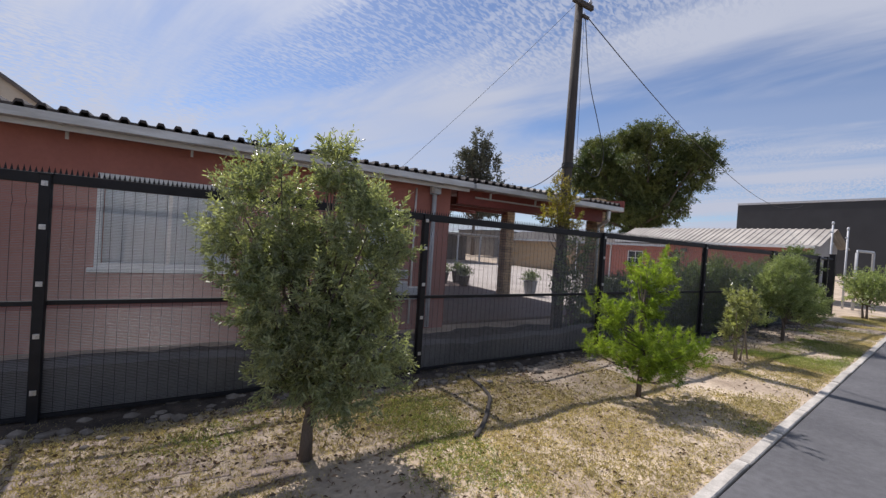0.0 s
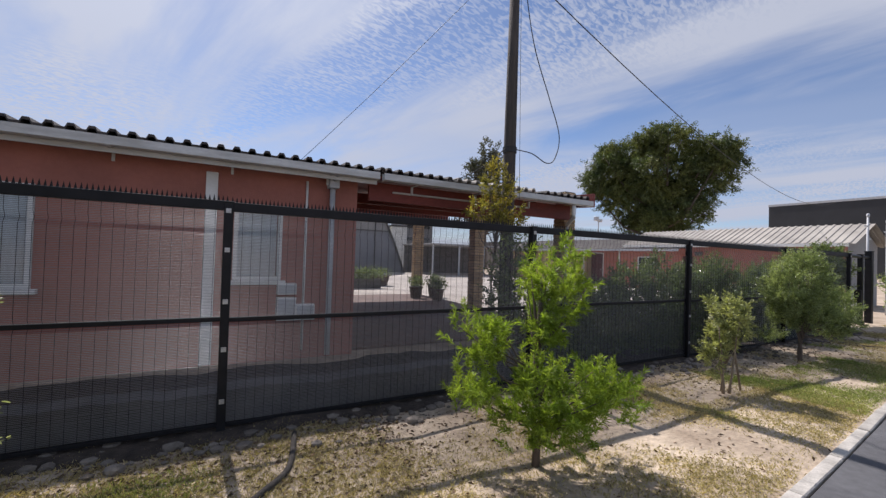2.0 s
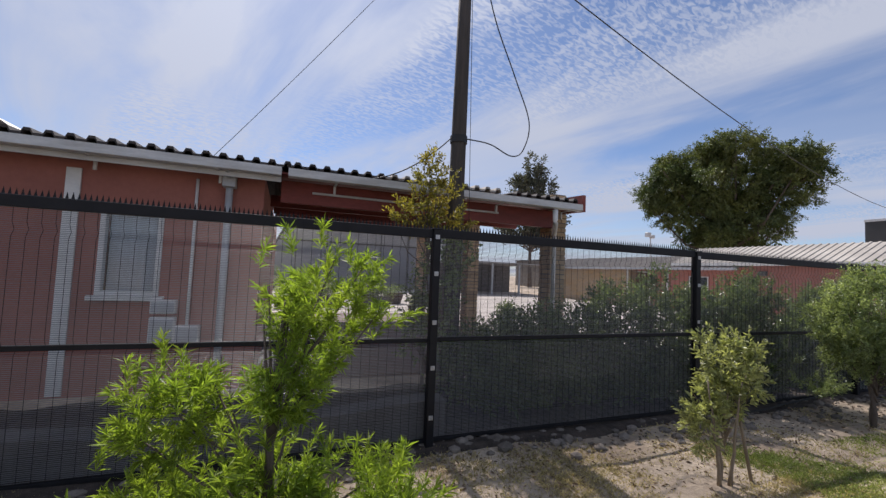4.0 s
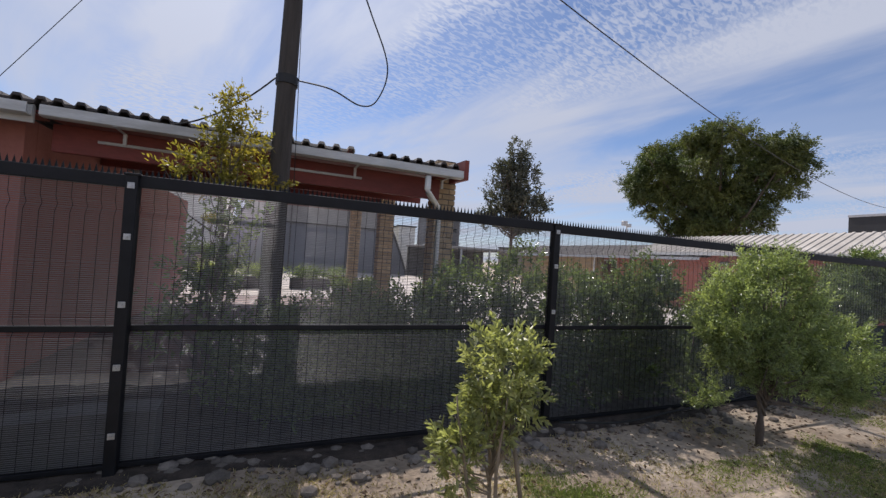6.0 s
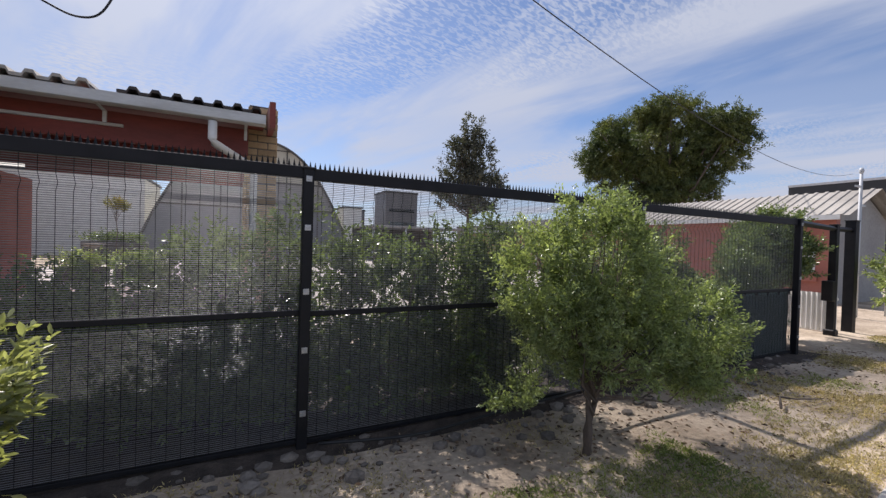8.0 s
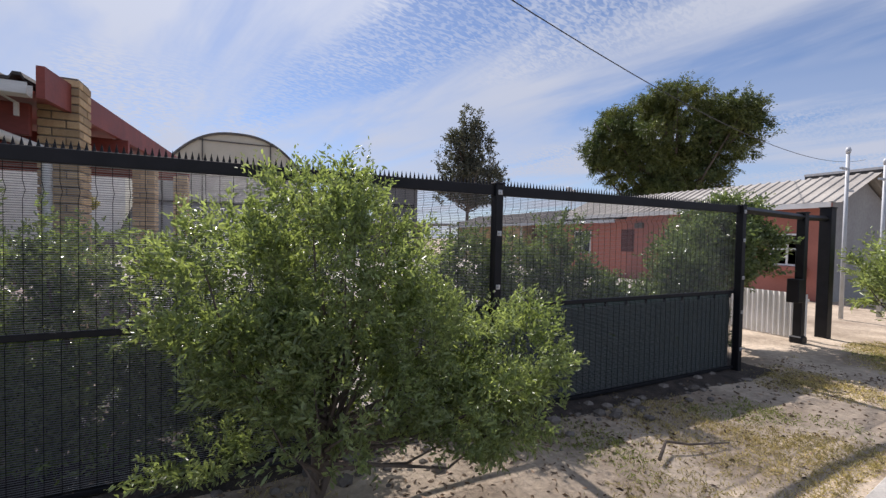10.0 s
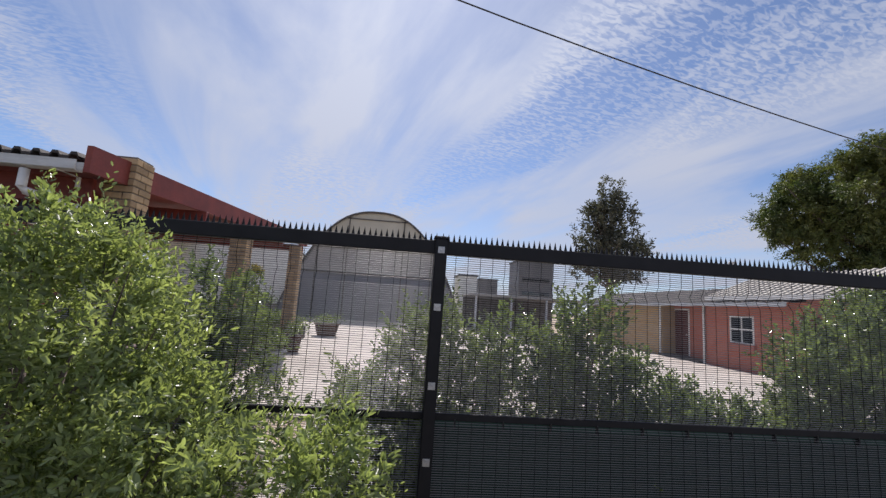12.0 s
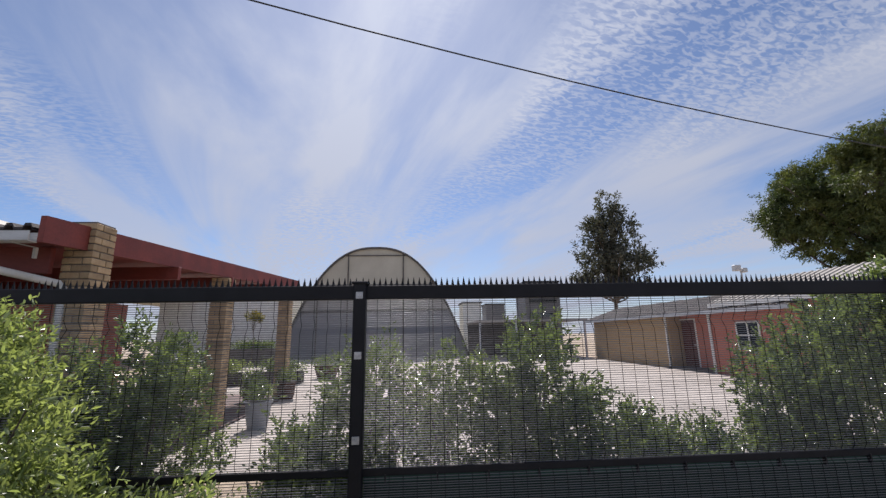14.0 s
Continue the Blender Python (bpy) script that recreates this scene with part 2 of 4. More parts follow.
def glass_mat():
    m = bpy.data.materials.new("window_glass")
    m.use_nodes = True
    p = m.node_tree.nodes["Principled BSDF"]
    p.inputs["Base Color"].default_value = (0.02, 0.025, 0.03, 1)
    p.inputs["Roughness"].default_value = 0.06
    p.inputs["Specular IOR Level"].default_value = 0.8
    return m


M["glass"] = glass_mat()
M["clear"] = glass_mat()
M["clear"].name = "clear_glass"
M["clear"].node_tree.nodes["Principled BSDF"].inputs["Base Color"].default_value = (0.95, 0.97, 0.97, 1)
M["clear"].node_tree.nodes["Principled BSDF"].inputs["Transmission Weight"].default_value = 1.0


# ---- builders ----
def mesh_of(name, verts, faces, material, smooth=False):
    me = bpy.data.meshes.new(name)
    me.from_pydata([tuple(v) for v in verts], [], [tuple(f) for f in faces])
    me.materials.append(material)
    if smooth:
        me.polygons.foreach_set("use_smooth", [True] * len(me.polygons))
    me.update()
    return me


def part(name, bm, material, parent=None, label="", smooth=False):
    me = bpy.data.meshes.new(name)
    bm.to_mesh(me)
    bm.free()
    me.materials.append(material)
    if smooth:
        me.polygons.foreach_set("use_smooth", [True] * len(me.polygons))
    ob = new(name, me)
    if parent:
        ob.parent = parent
    return tagged(ob, label)


def empty(name, m=None, label="", category="", group="", kind=""):
    ob = new(name)
    ob.empty_display_size = 0.1
    if m is not None:
        ob.matrix_basis = m
    return tagged(ob, label, category, group, kind)


def box(bm, x0, y0, z0, x1, y1, z1, bevel=0.0):
    r = bmesh.ops.create_cube(bm, size=1.0)
    vs = r["verts"]
    bmesh.ops.scale(bm, vec=(x1 - x0, y1 - y0, z1 - z0), verts=vs)
    bmesh.ops.translate(bm, vec=((x0 + x1) / 2, (y0 + y1) / 2, (z0 + z1) / 2), verts=vs)
    if bevel:
        es = list({e for v in vs for e in v.link_edges})
        bmesh.ops.bevel(bm, geom=es, offset=bevel, segments=1, affect="EDGES")
    return bm


def boxes(*specs, bevel=0.0):
    bm = bmesh.new()
    for s in specs:
        box(bm, *s, bevel=bevel)
    return bm


def tube(bm, points, radii, sides=8):
    """A tapered tube along the points."""
    points = [Vector(p) for p in points]
    rings = []
    for i, p in enumerate(points):
        d = (points[min(i + 1, len(points) - 1)] - points[max(i - 1, 0)]).normalized()
        u = d.orthogonal().normalized() if abs(d.z) > 0.95 else d.cross(Vector((0, 0, 1))).normalized()
        w = d.cross(u)
        rings.append([bm.verts.new(p + radii[i] * (u * math.cos(a) + w * math.sin(a))) for a in [2 * math.pi * k / sides for k in range(sides)]])
    for r0, r1 in zip(rings, rings[1:]):
        for k in range(sides):
            bm.faces.new((r0[k], r0[(k + 1) % sides], r1[(k + 1) % sides], r1[k]))
    bm.faces.new(rings[0][::-1]), bm.faces.new(rings[-1])
    return bm


def leaf_mesh(name, pos, way, length, width, material, rng, fold=0.25, oval=False):
    """Many folded leaves: base points, directions, lengths and widths; oval ones have two more corners."""
    n = len(pos)
    way = way / np.linalg.norm(way, axis=1, keepdims=True)
    side = np.cross(way, rng.normal(size=(n, 3)))
    side /= np.linalg.norm(side, axis=1, keepdims=True) + 1e-9
    up = np.cross(side, way)
    L, W = length[:, None], width[:, None]
    droop = np.array([0, 0, -0.12]) * L
    tip = pos + way * L + droop
    if oval:
        near, far = pos + way * L * 0.28, pos + way * L * 0.68 + droop * 0.4
        out, lift = side * W / 2, up * W * fold
        v = np.stack([pos, near + out * 0.85 + lift, far + out * 0.9 + lift, tip, far - out * 0.9 + lift, near - out * 0.85 + lift], 1).reshape(-1, 3)
        corners, faces = 6, [[0, 1, 2, 3], [0, 3, 4, 5]]
    else:
        mid = pos + way * L * 0.45
        v = np.stack([pos, mid + side * W / 2 + up * W * fold, tip, mid - side * W / 2 + up * W * fold], 1).reshape(-1, 3)
        corners, faces = 4, [[0, 1, 2], [0, 2, 3]]
    k = len(faces[0])
    base = (np.arange(n) * corners)[:, None]
    loops = np.concatenate([base + np.array([f]) for f in faces], 1).reshape(-1)
    me = bpy.data.meshes.new(name)
    me.vertices.add(corners * n), me.loops.add(2 * k * n), me.polygons.add(2 * n)
    me.vertices.foreach_set("co", v.astype(np.float32).ravel())
    me.loops.foreach_set("vertex_index", loops.astype(np.int32))
    me.polygons.foreach_set("loop_start", np.arange(0, 2 * k * n, k, dtype=np.int32))
    me.polygons.foreach_set("loop_total", np.full(2 * n, k, dtype=np.int32))
    me.update(calc_edges=True)
    me.materials.append(material)
    return me


def crown_points(lobes, clumps, rng, shell=0.55, gap=-0.12):
    """Shoot bases in the lobes (cx, cy, cz, rx, ry, rz), more of them near the uneven outside, with gaps, and the ways out."""
    vol = np.array([(l[3] * l[4] * l[5]) ** 0.75 for l in lobes])
    vol /= vol.sum()
    size = max(l[3] for l in lobes)
    shift = Vector(rng.normal(size=3) * 7)
    pts, outs = [], []
    while len(pts) < clumps:
        l = lobes[rng.choice(len(lobes), p=vol)]
        d = rng.normal(size=3)
        d /= np.linalg.norm(d)
        r = shell + (1 - shell) * rng.random()
        r *= 1 + 0.42 * noise.noise(Vector(d) * 1.9 + shift + Vector(l[:3]) * 3)
        p = np.array(l[:3]) + d * np.array(l[3:]) * r
        if noise.noise(Vector(p) * (2.6 / size) + shift) < gap + 0.25 * rng.normal():
            continue
        pts.append(p), outs.append(d)
    return np.array(pts), np.array(outs)


def plant(name, place, lobes, clumps, per, size, slim, material, label, category, seed, trunk=0.04, bark="bark", limbs=9, spread=0.09, up=0.5, group="", stems=1, shell=0.55, trunk_top=None, lean=(0, 0), turn=0, loose=0.16, gap=-0.12):
    """A tree or shrub: trunk with limbs into the lobes, and a crown of clumps of leaves."""
    rng = np.random.default_rng(seed)
    root = empty(name, pose(*place, 0, 0, turn), label, category, group)
    low = min(l[2] - l[5] for l in lobes)
    top = trunk_top or max(l[2] for l in lobes)
    centres, out = crown_points(lobes, clumps, rng, shell, gap)
    bm = bmesh.new()
    for s in range(stems):
        off = (rng.normal(size=2) * 0.05 * (stems > 1))
        n = 6
        pts = [(off[0] * (1 + 2 * i / n) + lean[0] * i / n + rng.normal() * 0.012 * top * (i > 0), off[1] * (1 + 2 * i / n) + lean[1] * i / n + rng.normal() * 0.012 * top * (i > 0), -0.05 + (top + 0.05) * i / n) for i in range(n + 1)]
        tube(bm, pts, [trunk * (1.25 if i == 0 else 1) * (1 - 0.75 * i / n) for i in range(n + 1)], 9)
    part("trunk", bm, M[bark], root, smooth=True)
    picks = centres[rng.choice(len(centres), min(limbs, len(centres)), replace=False)]
    for c in picks:
        h = low * 0.7 + (min(c[2], top) - low * 0.7) * (0.15 + 0.5 * rng.random())
        h = min(max(h, 0.05 * top), top * 0.95)
        a = Vector((lean[0] * h / top, lean[1] * h / top, h))
        b = Vector(c)
        mid = a.lerp(b, 0.5) + Vector((0, 0, -0.12 * (b - a).length)) + Vector(rng.normal(size=3)) * 0.05 * (b - a).length
        part("limb", tube(bmesh.new(), [a, a.lerp(mid, 0.6), mid, b], [trunk * 0.42, trunk * 0.34, trunk * 0.24, trunk * 0.08], 6), M[bark], root, smooth=True)
    # leaves stand off shoots that point outwards and up
    n = clumps * per
    axis = out * 0.8 + np.array([0, 0, up + 0.25]) + rng.normal(size=out.shape) * 0.45
    axis /= np.linalg.norm(axis, axis=1, keepdims=True)
    reach = spread * (2.2 + 2.4 * rng.random(clumps) ** 3)
    aa, cc = np.repeat(axis, per, 0), np.repeat(centres, per, 0)
    along = np.tile((np.arange(per) + 0.5) / per, clumps) + rng.normal(size=n) * 0.03
    pos = cc + aa * (np.repeat(reach, per) * (along - 0.4))[:, None] + rng.normal(size=(n, 3)) * spread * loose
    ring = np.cross(aa, rng.normal(size=(n, 3)))
    ring /= np.linalg.norm(ring, axis=1, keepdims=True) + 1e-9
    way = aa * (0.55 + 0.5 * along)[:, None] + ring * 0.75 + rng.normal(size=(n, 3)) * 0.18
    length = size * (0.65 + 0.6 * rng.random(n)) * (1.1 - 0.45 * along ** 3)
    crown = new("crown", leaf_mesh("crown", pos, way, length, length * slim, M[material], rng, oval=size < 0.2))
    crown.parent = root
    return root


def tuft_plant(name, place, lobes, tufts, per, size, slim, material, label, category, seed, trunk=0.03, bark="bark"):
    """A shrub whose narrow leaves stand in feathery tufts on the ends of its shoots."""
    rng = np.random.default_rng(seed)
    root = empty(name, pose(*place), label, category)
    centres, out = crown_points(lobes, tufts, rng, 0.35, 0.02)
    top = max(l[2] for l in lobes)
    bm = bmesh.new()
    tube(bm, [(0, 0, -0.05), (0.015, 0.0, 0.25 * top), (-0.01, 0.02, 0.6 * top), (0.02, 0.0, top)], [trunk, trunk * 0.8, trunk * 0.55, trunk * 0.2], 8)
    part("trunk", bm, M[bark], root, smooth=True)
    for i, c in enumerate(centres[:: max(1, tufts // 45)]):
        h = max(0.15 * top, min(c[2] * 0.65, top * 0.9))
        a, b = Vector((0, 0, h)), Vector(c)
        part("limb", tube(bmesh.new(), [a, a.lerp(b, 0.5) + Vector((0, 0, -0.05)), b], [trunk * 0.35, trunk * 0.22, 0.003], 5), M[bark], root, smooth=True)
    axis = out * 0.7 + np.array([0, 0, 0.8]) + rng.normal(size=out.shape) * 0.35
    axis /= np.linalg.norm(axis, axis=1, keepdims=True)
    n = tufts * per
    s = rng.random(n)
    ax = np.repeat(axis, per, 0)
    pos = np.repeat(centres, per, 0) + ax * (s[:, None] - 0.5) * size * 2.2
    way = ax * 0.85 + rng.normal(size=(n, 3)) * 0.55
    length = size * (0.6 + 0.6 * rng.random(n))
    crown = new("crown", leaf_mesh("crown", pos, way, length, length * slim, M[material], rng))
    crown.parent = root
    return root


# ---- ground, kerb, road ----
def kerb_y(x):
    return -3.07 + 0.105 * x


def ground_sheet():
    """One sheet to the horizon, finer and uneven on the verge."""
    xs = sorted(set([-900, -300, -100, -40, -20] + [round(-10 + 0.25 * i, 3) for i in range(141)] + [40, 60, 100, 300, 900]))
    ys = sorted(set([-900, -200, -60, -20] + [round(-6 + 0.2 * i, 3) for i in range(36)] + [3, 6, 12, 30, 60, 120, 300, 900]))
    vs = []
    for y in ys:
        for x in xs:
            z = -0.02
            if kerb_y(x) < y < 0.6 and -10 < x < 25:
                e = min(1.0, (y - kerb_y(x)) / 0.5)
                z += e * (0.035 * noise.noise(Vector((x * 0.9, y * 0.9, 0))) + 0.02 * noise.noise(Vector((x * 3, y * 3, 4))))
            elif y <= kerb_y(x):
                z = -0.06
            vs.append((x, y, z))
    w = len(xs)
    fs = [(j * w + i, j * w + i + 1, (j + 1) * w + i + 1, (j + 1) * w + i) for j in range(len(ys) - 1) for i in range(w - 1)]
    return tagged(new("ground", mesh_of("ground", vs, fs, M["soil"], True)), "sandy soil verge with dry patches of grass", "ground", kind="structure")


ground_sheet()


def ground_z(x, y):
    e = max(0.0, min(1.0, (y - kerb_y(x)) / 0.5))
    return -0.02 + e * (0.035 * noise.noise(Vector((x * 0.9, y * 0.9, 0))) + 0.02 * noise.noise(Vector((x * 3, y * 3, 4))))


xs = (-60.0, 200.0)
road = mesh_of("road", [(xs[0], kerb_y(xs[0]) - 0.06, -0.012), (xs[1], kerb_y(xs[1]) - 0.06, -0.012), (xs[1], kerb_y(xs[1]) - 7, -0.012), (xs[0], kerb_y(xs[0]) - 7, -0.012)], [(0, 3, 2, 1)], M["asphalt"])
tagged(new("road", road), "smooth grey asphalt road beside the verge", "road", kind="structure")

kerb = empty("kerb", None, "pale concrete kerb edging along the verge", "kerb", kind="structure")
kerb_me = bpy.data.meshes.new("kerb_stone")
bm = boxes((-0.495, -0.045, -0.12, 0.495, 0.045, 0.004), bevel=0.008)
bm.to_mesh(kerb_me)
bm.free()
kerb_me.materials.append(M["kerb"])
for i in range(48):
    s = new("kerb_stone", kerb_me)
    s.parent = kerb
    x = -8 + i * 0.995
    s.matrix_basis = pose(x, kerb_y(x), random.uniform(-0.008, 0.006), 0, 0, math.degrees(math.atan(0.105)) + random.uniform(-0.5, 0.5))

# planting bed along the fence, shade under the hedge put into its dark colour
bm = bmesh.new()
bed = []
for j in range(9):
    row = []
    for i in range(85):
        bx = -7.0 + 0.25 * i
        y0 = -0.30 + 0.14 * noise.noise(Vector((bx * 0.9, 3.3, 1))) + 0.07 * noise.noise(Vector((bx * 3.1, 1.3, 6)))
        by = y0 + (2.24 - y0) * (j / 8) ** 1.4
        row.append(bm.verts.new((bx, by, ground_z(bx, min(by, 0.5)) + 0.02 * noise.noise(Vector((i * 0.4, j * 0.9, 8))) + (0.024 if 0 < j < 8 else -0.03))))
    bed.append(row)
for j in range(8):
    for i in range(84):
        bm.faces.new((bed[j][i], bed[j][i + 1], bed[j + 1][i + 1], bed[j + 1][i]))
tagged(part("planting_bed", bm, M["shade_soil"], smooth=True), "earth bed along the fence, coloured dark for the shade behind it", "planting bed", kind="structure")

# paved yard behind the fence
yard = boxes((6.9, 3.2, -0.3, 21.9, 29.5, 0.02), (-0.5, 10.7, -0.3, 6.89, 29.5, 0.018))
tagged(part("yard_paving", yard, M["yard"]), "pale concrete paving of the yard", "paving", kind="structure")

tagged(part("patio_floor", boxes((1.81, 2.45, -0.3, 6.89, 10.65, 0.03)), M["patio"]), "dark red quarry tile floor of the patio", "floor", kind="structure")
tagged(part("garden_path", boxes((8.95, 0.5, -0.2, 9.48, 3.2, 0.035)), M["yard"]), "pale concrete path through the hedge", "path", kind="structure")

# ---- fence ----
POST, H = 3.4, 1.95


def fence_post():
    root = empty("fence_post", None, "black steel post with pale square bolt plates")
    root.parent = fence
    bm = boxes((-0.035, -0.06, -0.1, 0.035, 0.02, H), bevel=0.004)
    part("shaft", bm, M["black"], root)
    bm = boxes((-0.045, -0.068, H - 0.004, 0.045, 0.028, H + 0.012), bevel=0.003)
    part("cap", bm, M["black"], root)
    for z in (1.93 - 0.05, 1.545, 1.105, 0.70, 0.262):
        bm = boxes((-0.02, -0.068, z - 0.02, 0.02, -0.0605, z + 0.02), bevel=0.002)
        r = bmesh.ops.create_cone(bm, cap_ends=True, segments=6, radius1=0.009, radius2=0.008, depth=0.01)
        bmesh.ops.transform(bm, matrix=pose(0, -0.072, z, 90), verts=r["verts"])
        part("bolt_plate", bm, M["bolt"], root, "zinc bolt plate")
    return root


def wire_net():
    """Close horizontal wires and wider upright wires with two bends."""
    r, vs, fs = 0.0021, [], []
    x0, x1 = 0.03, POST - 0.03

    def rod(points, axis):
        b = len(vs)
        for p in points:
            for k in range(6):
                a = 2 * math.pi * k / 6
                c, s = r * math.cos(a), r * math.sin(a)
                vs.append((p[0], p[1] + c, p[2] + s) if axis == "x" else (p[0] + c, p[1] + s, p[2]))
        for i in range(len(points) - 1):
            for k in range(6):
                fs.append((b + i * 6 + k, b + i * 6 + (k + 1) % 6, b + (i + 1) * 6 + (k + 1) % 6, b + (i + 1) * 6 + k))

    def bend(z):
        d = 0.0
        for c in (1.72, 0.93):
            d += 0.03 * max(0.0, 1 - abs(z - c) / 0.05)
        return d

    z = 0.035
    while z < 1.9:
        at = z + random.uniform(-0.0009, 0.0009)
        rod([(x0, bend(z), at), (x1, bend(z), at + random.uniform(-0.0009, 0.0009))], "x")
        z += 0.0127
    level = mesh_of("wire_net", vs, fs, M["wire"], True)
    r = 0.0016
    vs, fs = [], []
    n = 44
    for i in range(n + 1):
        x = x0 + (x1 - x0) * i / n
        zs = [0.03, 0.88, 0.93, 0.98, 1.67, 1.72, 1.77, 1.9]
        rod([(x, -0.004 + bend(z), z) for z in zs], "z")
    return level, mesh_of("upright_net", vs, fs, M["upright"], True)


def spikes():
    vs, fs = [], []
    n = 102
    for i in range(n):
        x = 0.02 + (POST - 0.04) * i / (n - 1)
        b, h = len(vs), H + 0.048 + random.uniform(-0.004, 0.004)
        vs += [(x - 0.011, -0.012, H - 0.01), (x + 0.011, -0.012, H - 0.01), (x + 0.011, -0.006, H - 0.01), (x - 0.011, -0.006, H - 0.01), (x, -0.009, h)]
        fs += [(b, b + 1, b + 4), (b + 1, b + 2, b + 4), (b + 2, b + 3, b + 4), (b + 3, b, b + 4)]
    return mesh_of("spike_strip", vs, fs, M["black"])


def fence_panel():
    root = empty("fence_panel", None, "close welded wire panel")
    root.parent = fence
    for nm, me in zip(("wire_net", "upright_net", "spike_strip"), (*wire_net(), spikes())):
        strip = new(nm, me)
        strip.parent = root
        strip["kind"] = "stuff"
    part("top_rail", boxes((0.0, -0.035, H - 0.085, POST, -0.005, H - 0.003), bevel=0.004), M["black"], root)
    part("middle_rail", boxes((0.03, 0.006, 0.91, POST - 0.03, 0.03, 0.948), bevel=0.003), M["black"], root)
    part("bottom_rail", boxes((0.03, -0.018, 0.02, POST - 0.03, 0.012, 0.05), bevel=0.003), M["black"], root)
    return root


fence = empty("mesh_fence", None, "black welded mesh security fence with a spiked top rail", "fence")
post = fence_post()
panel = fence_panel()
post.matrix_basis = pose(-2 * POST, 0, 0)
panel.matrix_basis = pose(-2 * POST, 0, 0)
for i in range(-1, 5):
    copy_thing(post, pose(i * POST, random.uniform(-0.01, 0.01), random.uniform(-0.015, 0.01), 0, random.uniform(-0.3, 0.3), 0))
    if i < 4:
        copy_thing(panel, pose(i * POST, 0, random.uniform(-0.006, 0.006)))

# shade net on one bay, rough plinth under the first bays
bm = bmesh.new()
nx, nz = 60, 12
g = [[bm.verts.new((10.24 + 3.32 * i / nx, 0.045 + 0.014 * noise.noise(Vector((i * 0.35, j * 0.4, 2))), 0.0 + (0.89 + 0.012 * noise.noise(Vector((i * 0.3, 5, 5)))) * j / nz)) for i in range(nx + 1)] for j in range(nz + 1)]
for j in range(nz):
    for i in range(nx):
        bm.faces.new((g[j][i], g[j][i + 1], g[j + 1][i + 1], g[j + 1][i]))
shade = empty("shade_net", None, "dark green shade net tied behind the fence mesh", "shade net")
net = part("net_sheet", bm, M["net"], shade, smooth=True)
solid = net.modifiers.new("thick", "SOLIDIFY")
solid.thickness = 0.003
part("hem", boxes((10.24, 0.026, 0.868, 13.56, 0.036, 0.905), bevel=0.002), M["hem"], shade, "faded green hem")
for k in range(12):
    x = 10.36 + k * 0.285
    part("cable_tie", boxes((x - 0.004, 0.002, 0.86, x + 0.004, 0.026, 0.915)), M["cable"], shade)

bm = bmesh.new()
nx = 150
prof = []
for i in range(nx + 1):
    x = -7.2 + 10.8 * i / nx
    h = 0.29 + 0.10 * max(0.0, min(1.0, (-1.2 - x) / 1.4)) + 0.06 * max(0.0, min(1.0, x - 2.4)) + 0.035 * noise.noise(Vector((x * 1.7, 0, 0))) + 0.02 * noise.noise(Vector((x * 6, 3, 0)))
    prof.append([bm.verts.new((x, 0.09, -0.1)), bm.verts.new((x, 0.085, h)), bm.verts.new((x, 0.27, h + 0.02)), bm.verts.new((x, 0.30, -0.1))])
for a, b in zip(prof, prof[1:]):
    for k in range(3):
        bm.faces.new((a[k], b[k], b[k + 1], a[k + 1]))
bm.faces.new(prof[0]), bm.faces.new(prof[-1][::-1])
tagged(part("plinth_wall", bm, M["plinth"]), "low rough concrete plinth behind the fence foot", "low wall", kind="structure")

# gate posts beyond the last bay
def gate_post(x, y, w, h, box_on, label):
    root = empty("gate_post", pose(x, y, 0), label, "gate post", "gate posts")
    part("shaft", boxes((-w / 2, -w / 2, -0.1, w / 2, w / 2, h), bevel=0.006), M["black"], root)
    part("cap", boxes((-w / 2 - 0.01, -w / 2 - 0.01, h, w / 2 + 0.01, w / 2 + 0.01, h + 0.02), bevel=0.004), M["black"], root)
    if box_on:
        part("lock_box", boxes((-w / 2 - 0.16, -0.08, 0.62, -w / 2, 0.08, 0.98), bevel=0.01), M["black"], root, "black lock box")
        part("base_plate", boxes((-0.085, -0.085, -0.02, 0.085, 0.085, 0.10), bevel=0.02), M["black"], root)


gate_post(16.0, 0.42, 0.11, 1.98, True, "black steel gate post with a lock box")
gate_post(16.9, 0.48, 0.16, 2.10, False, "thick black steel gate post")
beam_top = tube(bmesh.new(), [(13.6, 0.0, 1.905), (16.0, 0.42, 1.92), (16.9, 0.48, 1.93)], [0.045, 0.045, 0.045], 4)
tagged(part("gate_beam", beam_top, M["black"]), "black steel beam over the pedestrian gate", "gate beam")

# ---- street-side building with patio ----
WY = 2.26


def wall_with_holes(name, x0, x1, y0, y1, z0, z1, holes, material, label):
    """A wall along x, with rectangular openings (hx0, hx1, hz0, hz1)."""
    cuts = sorted({x0, x1, *[h[0] for h in holes], *[h[1] for h in holes]})
    bm = bmesh.new()
    for a, b in zip(cuts, cuts[1:]):
        zz = z0
        for h in sorted([h for h in holes if h[0] <= a and h[1] >= b], key=lambda h: h[2]):
            if h[2] > zz:
                box(bm, a, y0, zz, b, y1, h[2])
            zz = h[3]
        if z1 > zz:
            box(bm, a, y0, zz, b, y1, z1)
    bmesh.ops.remove_doubles(bm, verts=bm.verts, dist=0.0005)
    return tagged(part(name, bm, material), label, "wall", kind="structure")


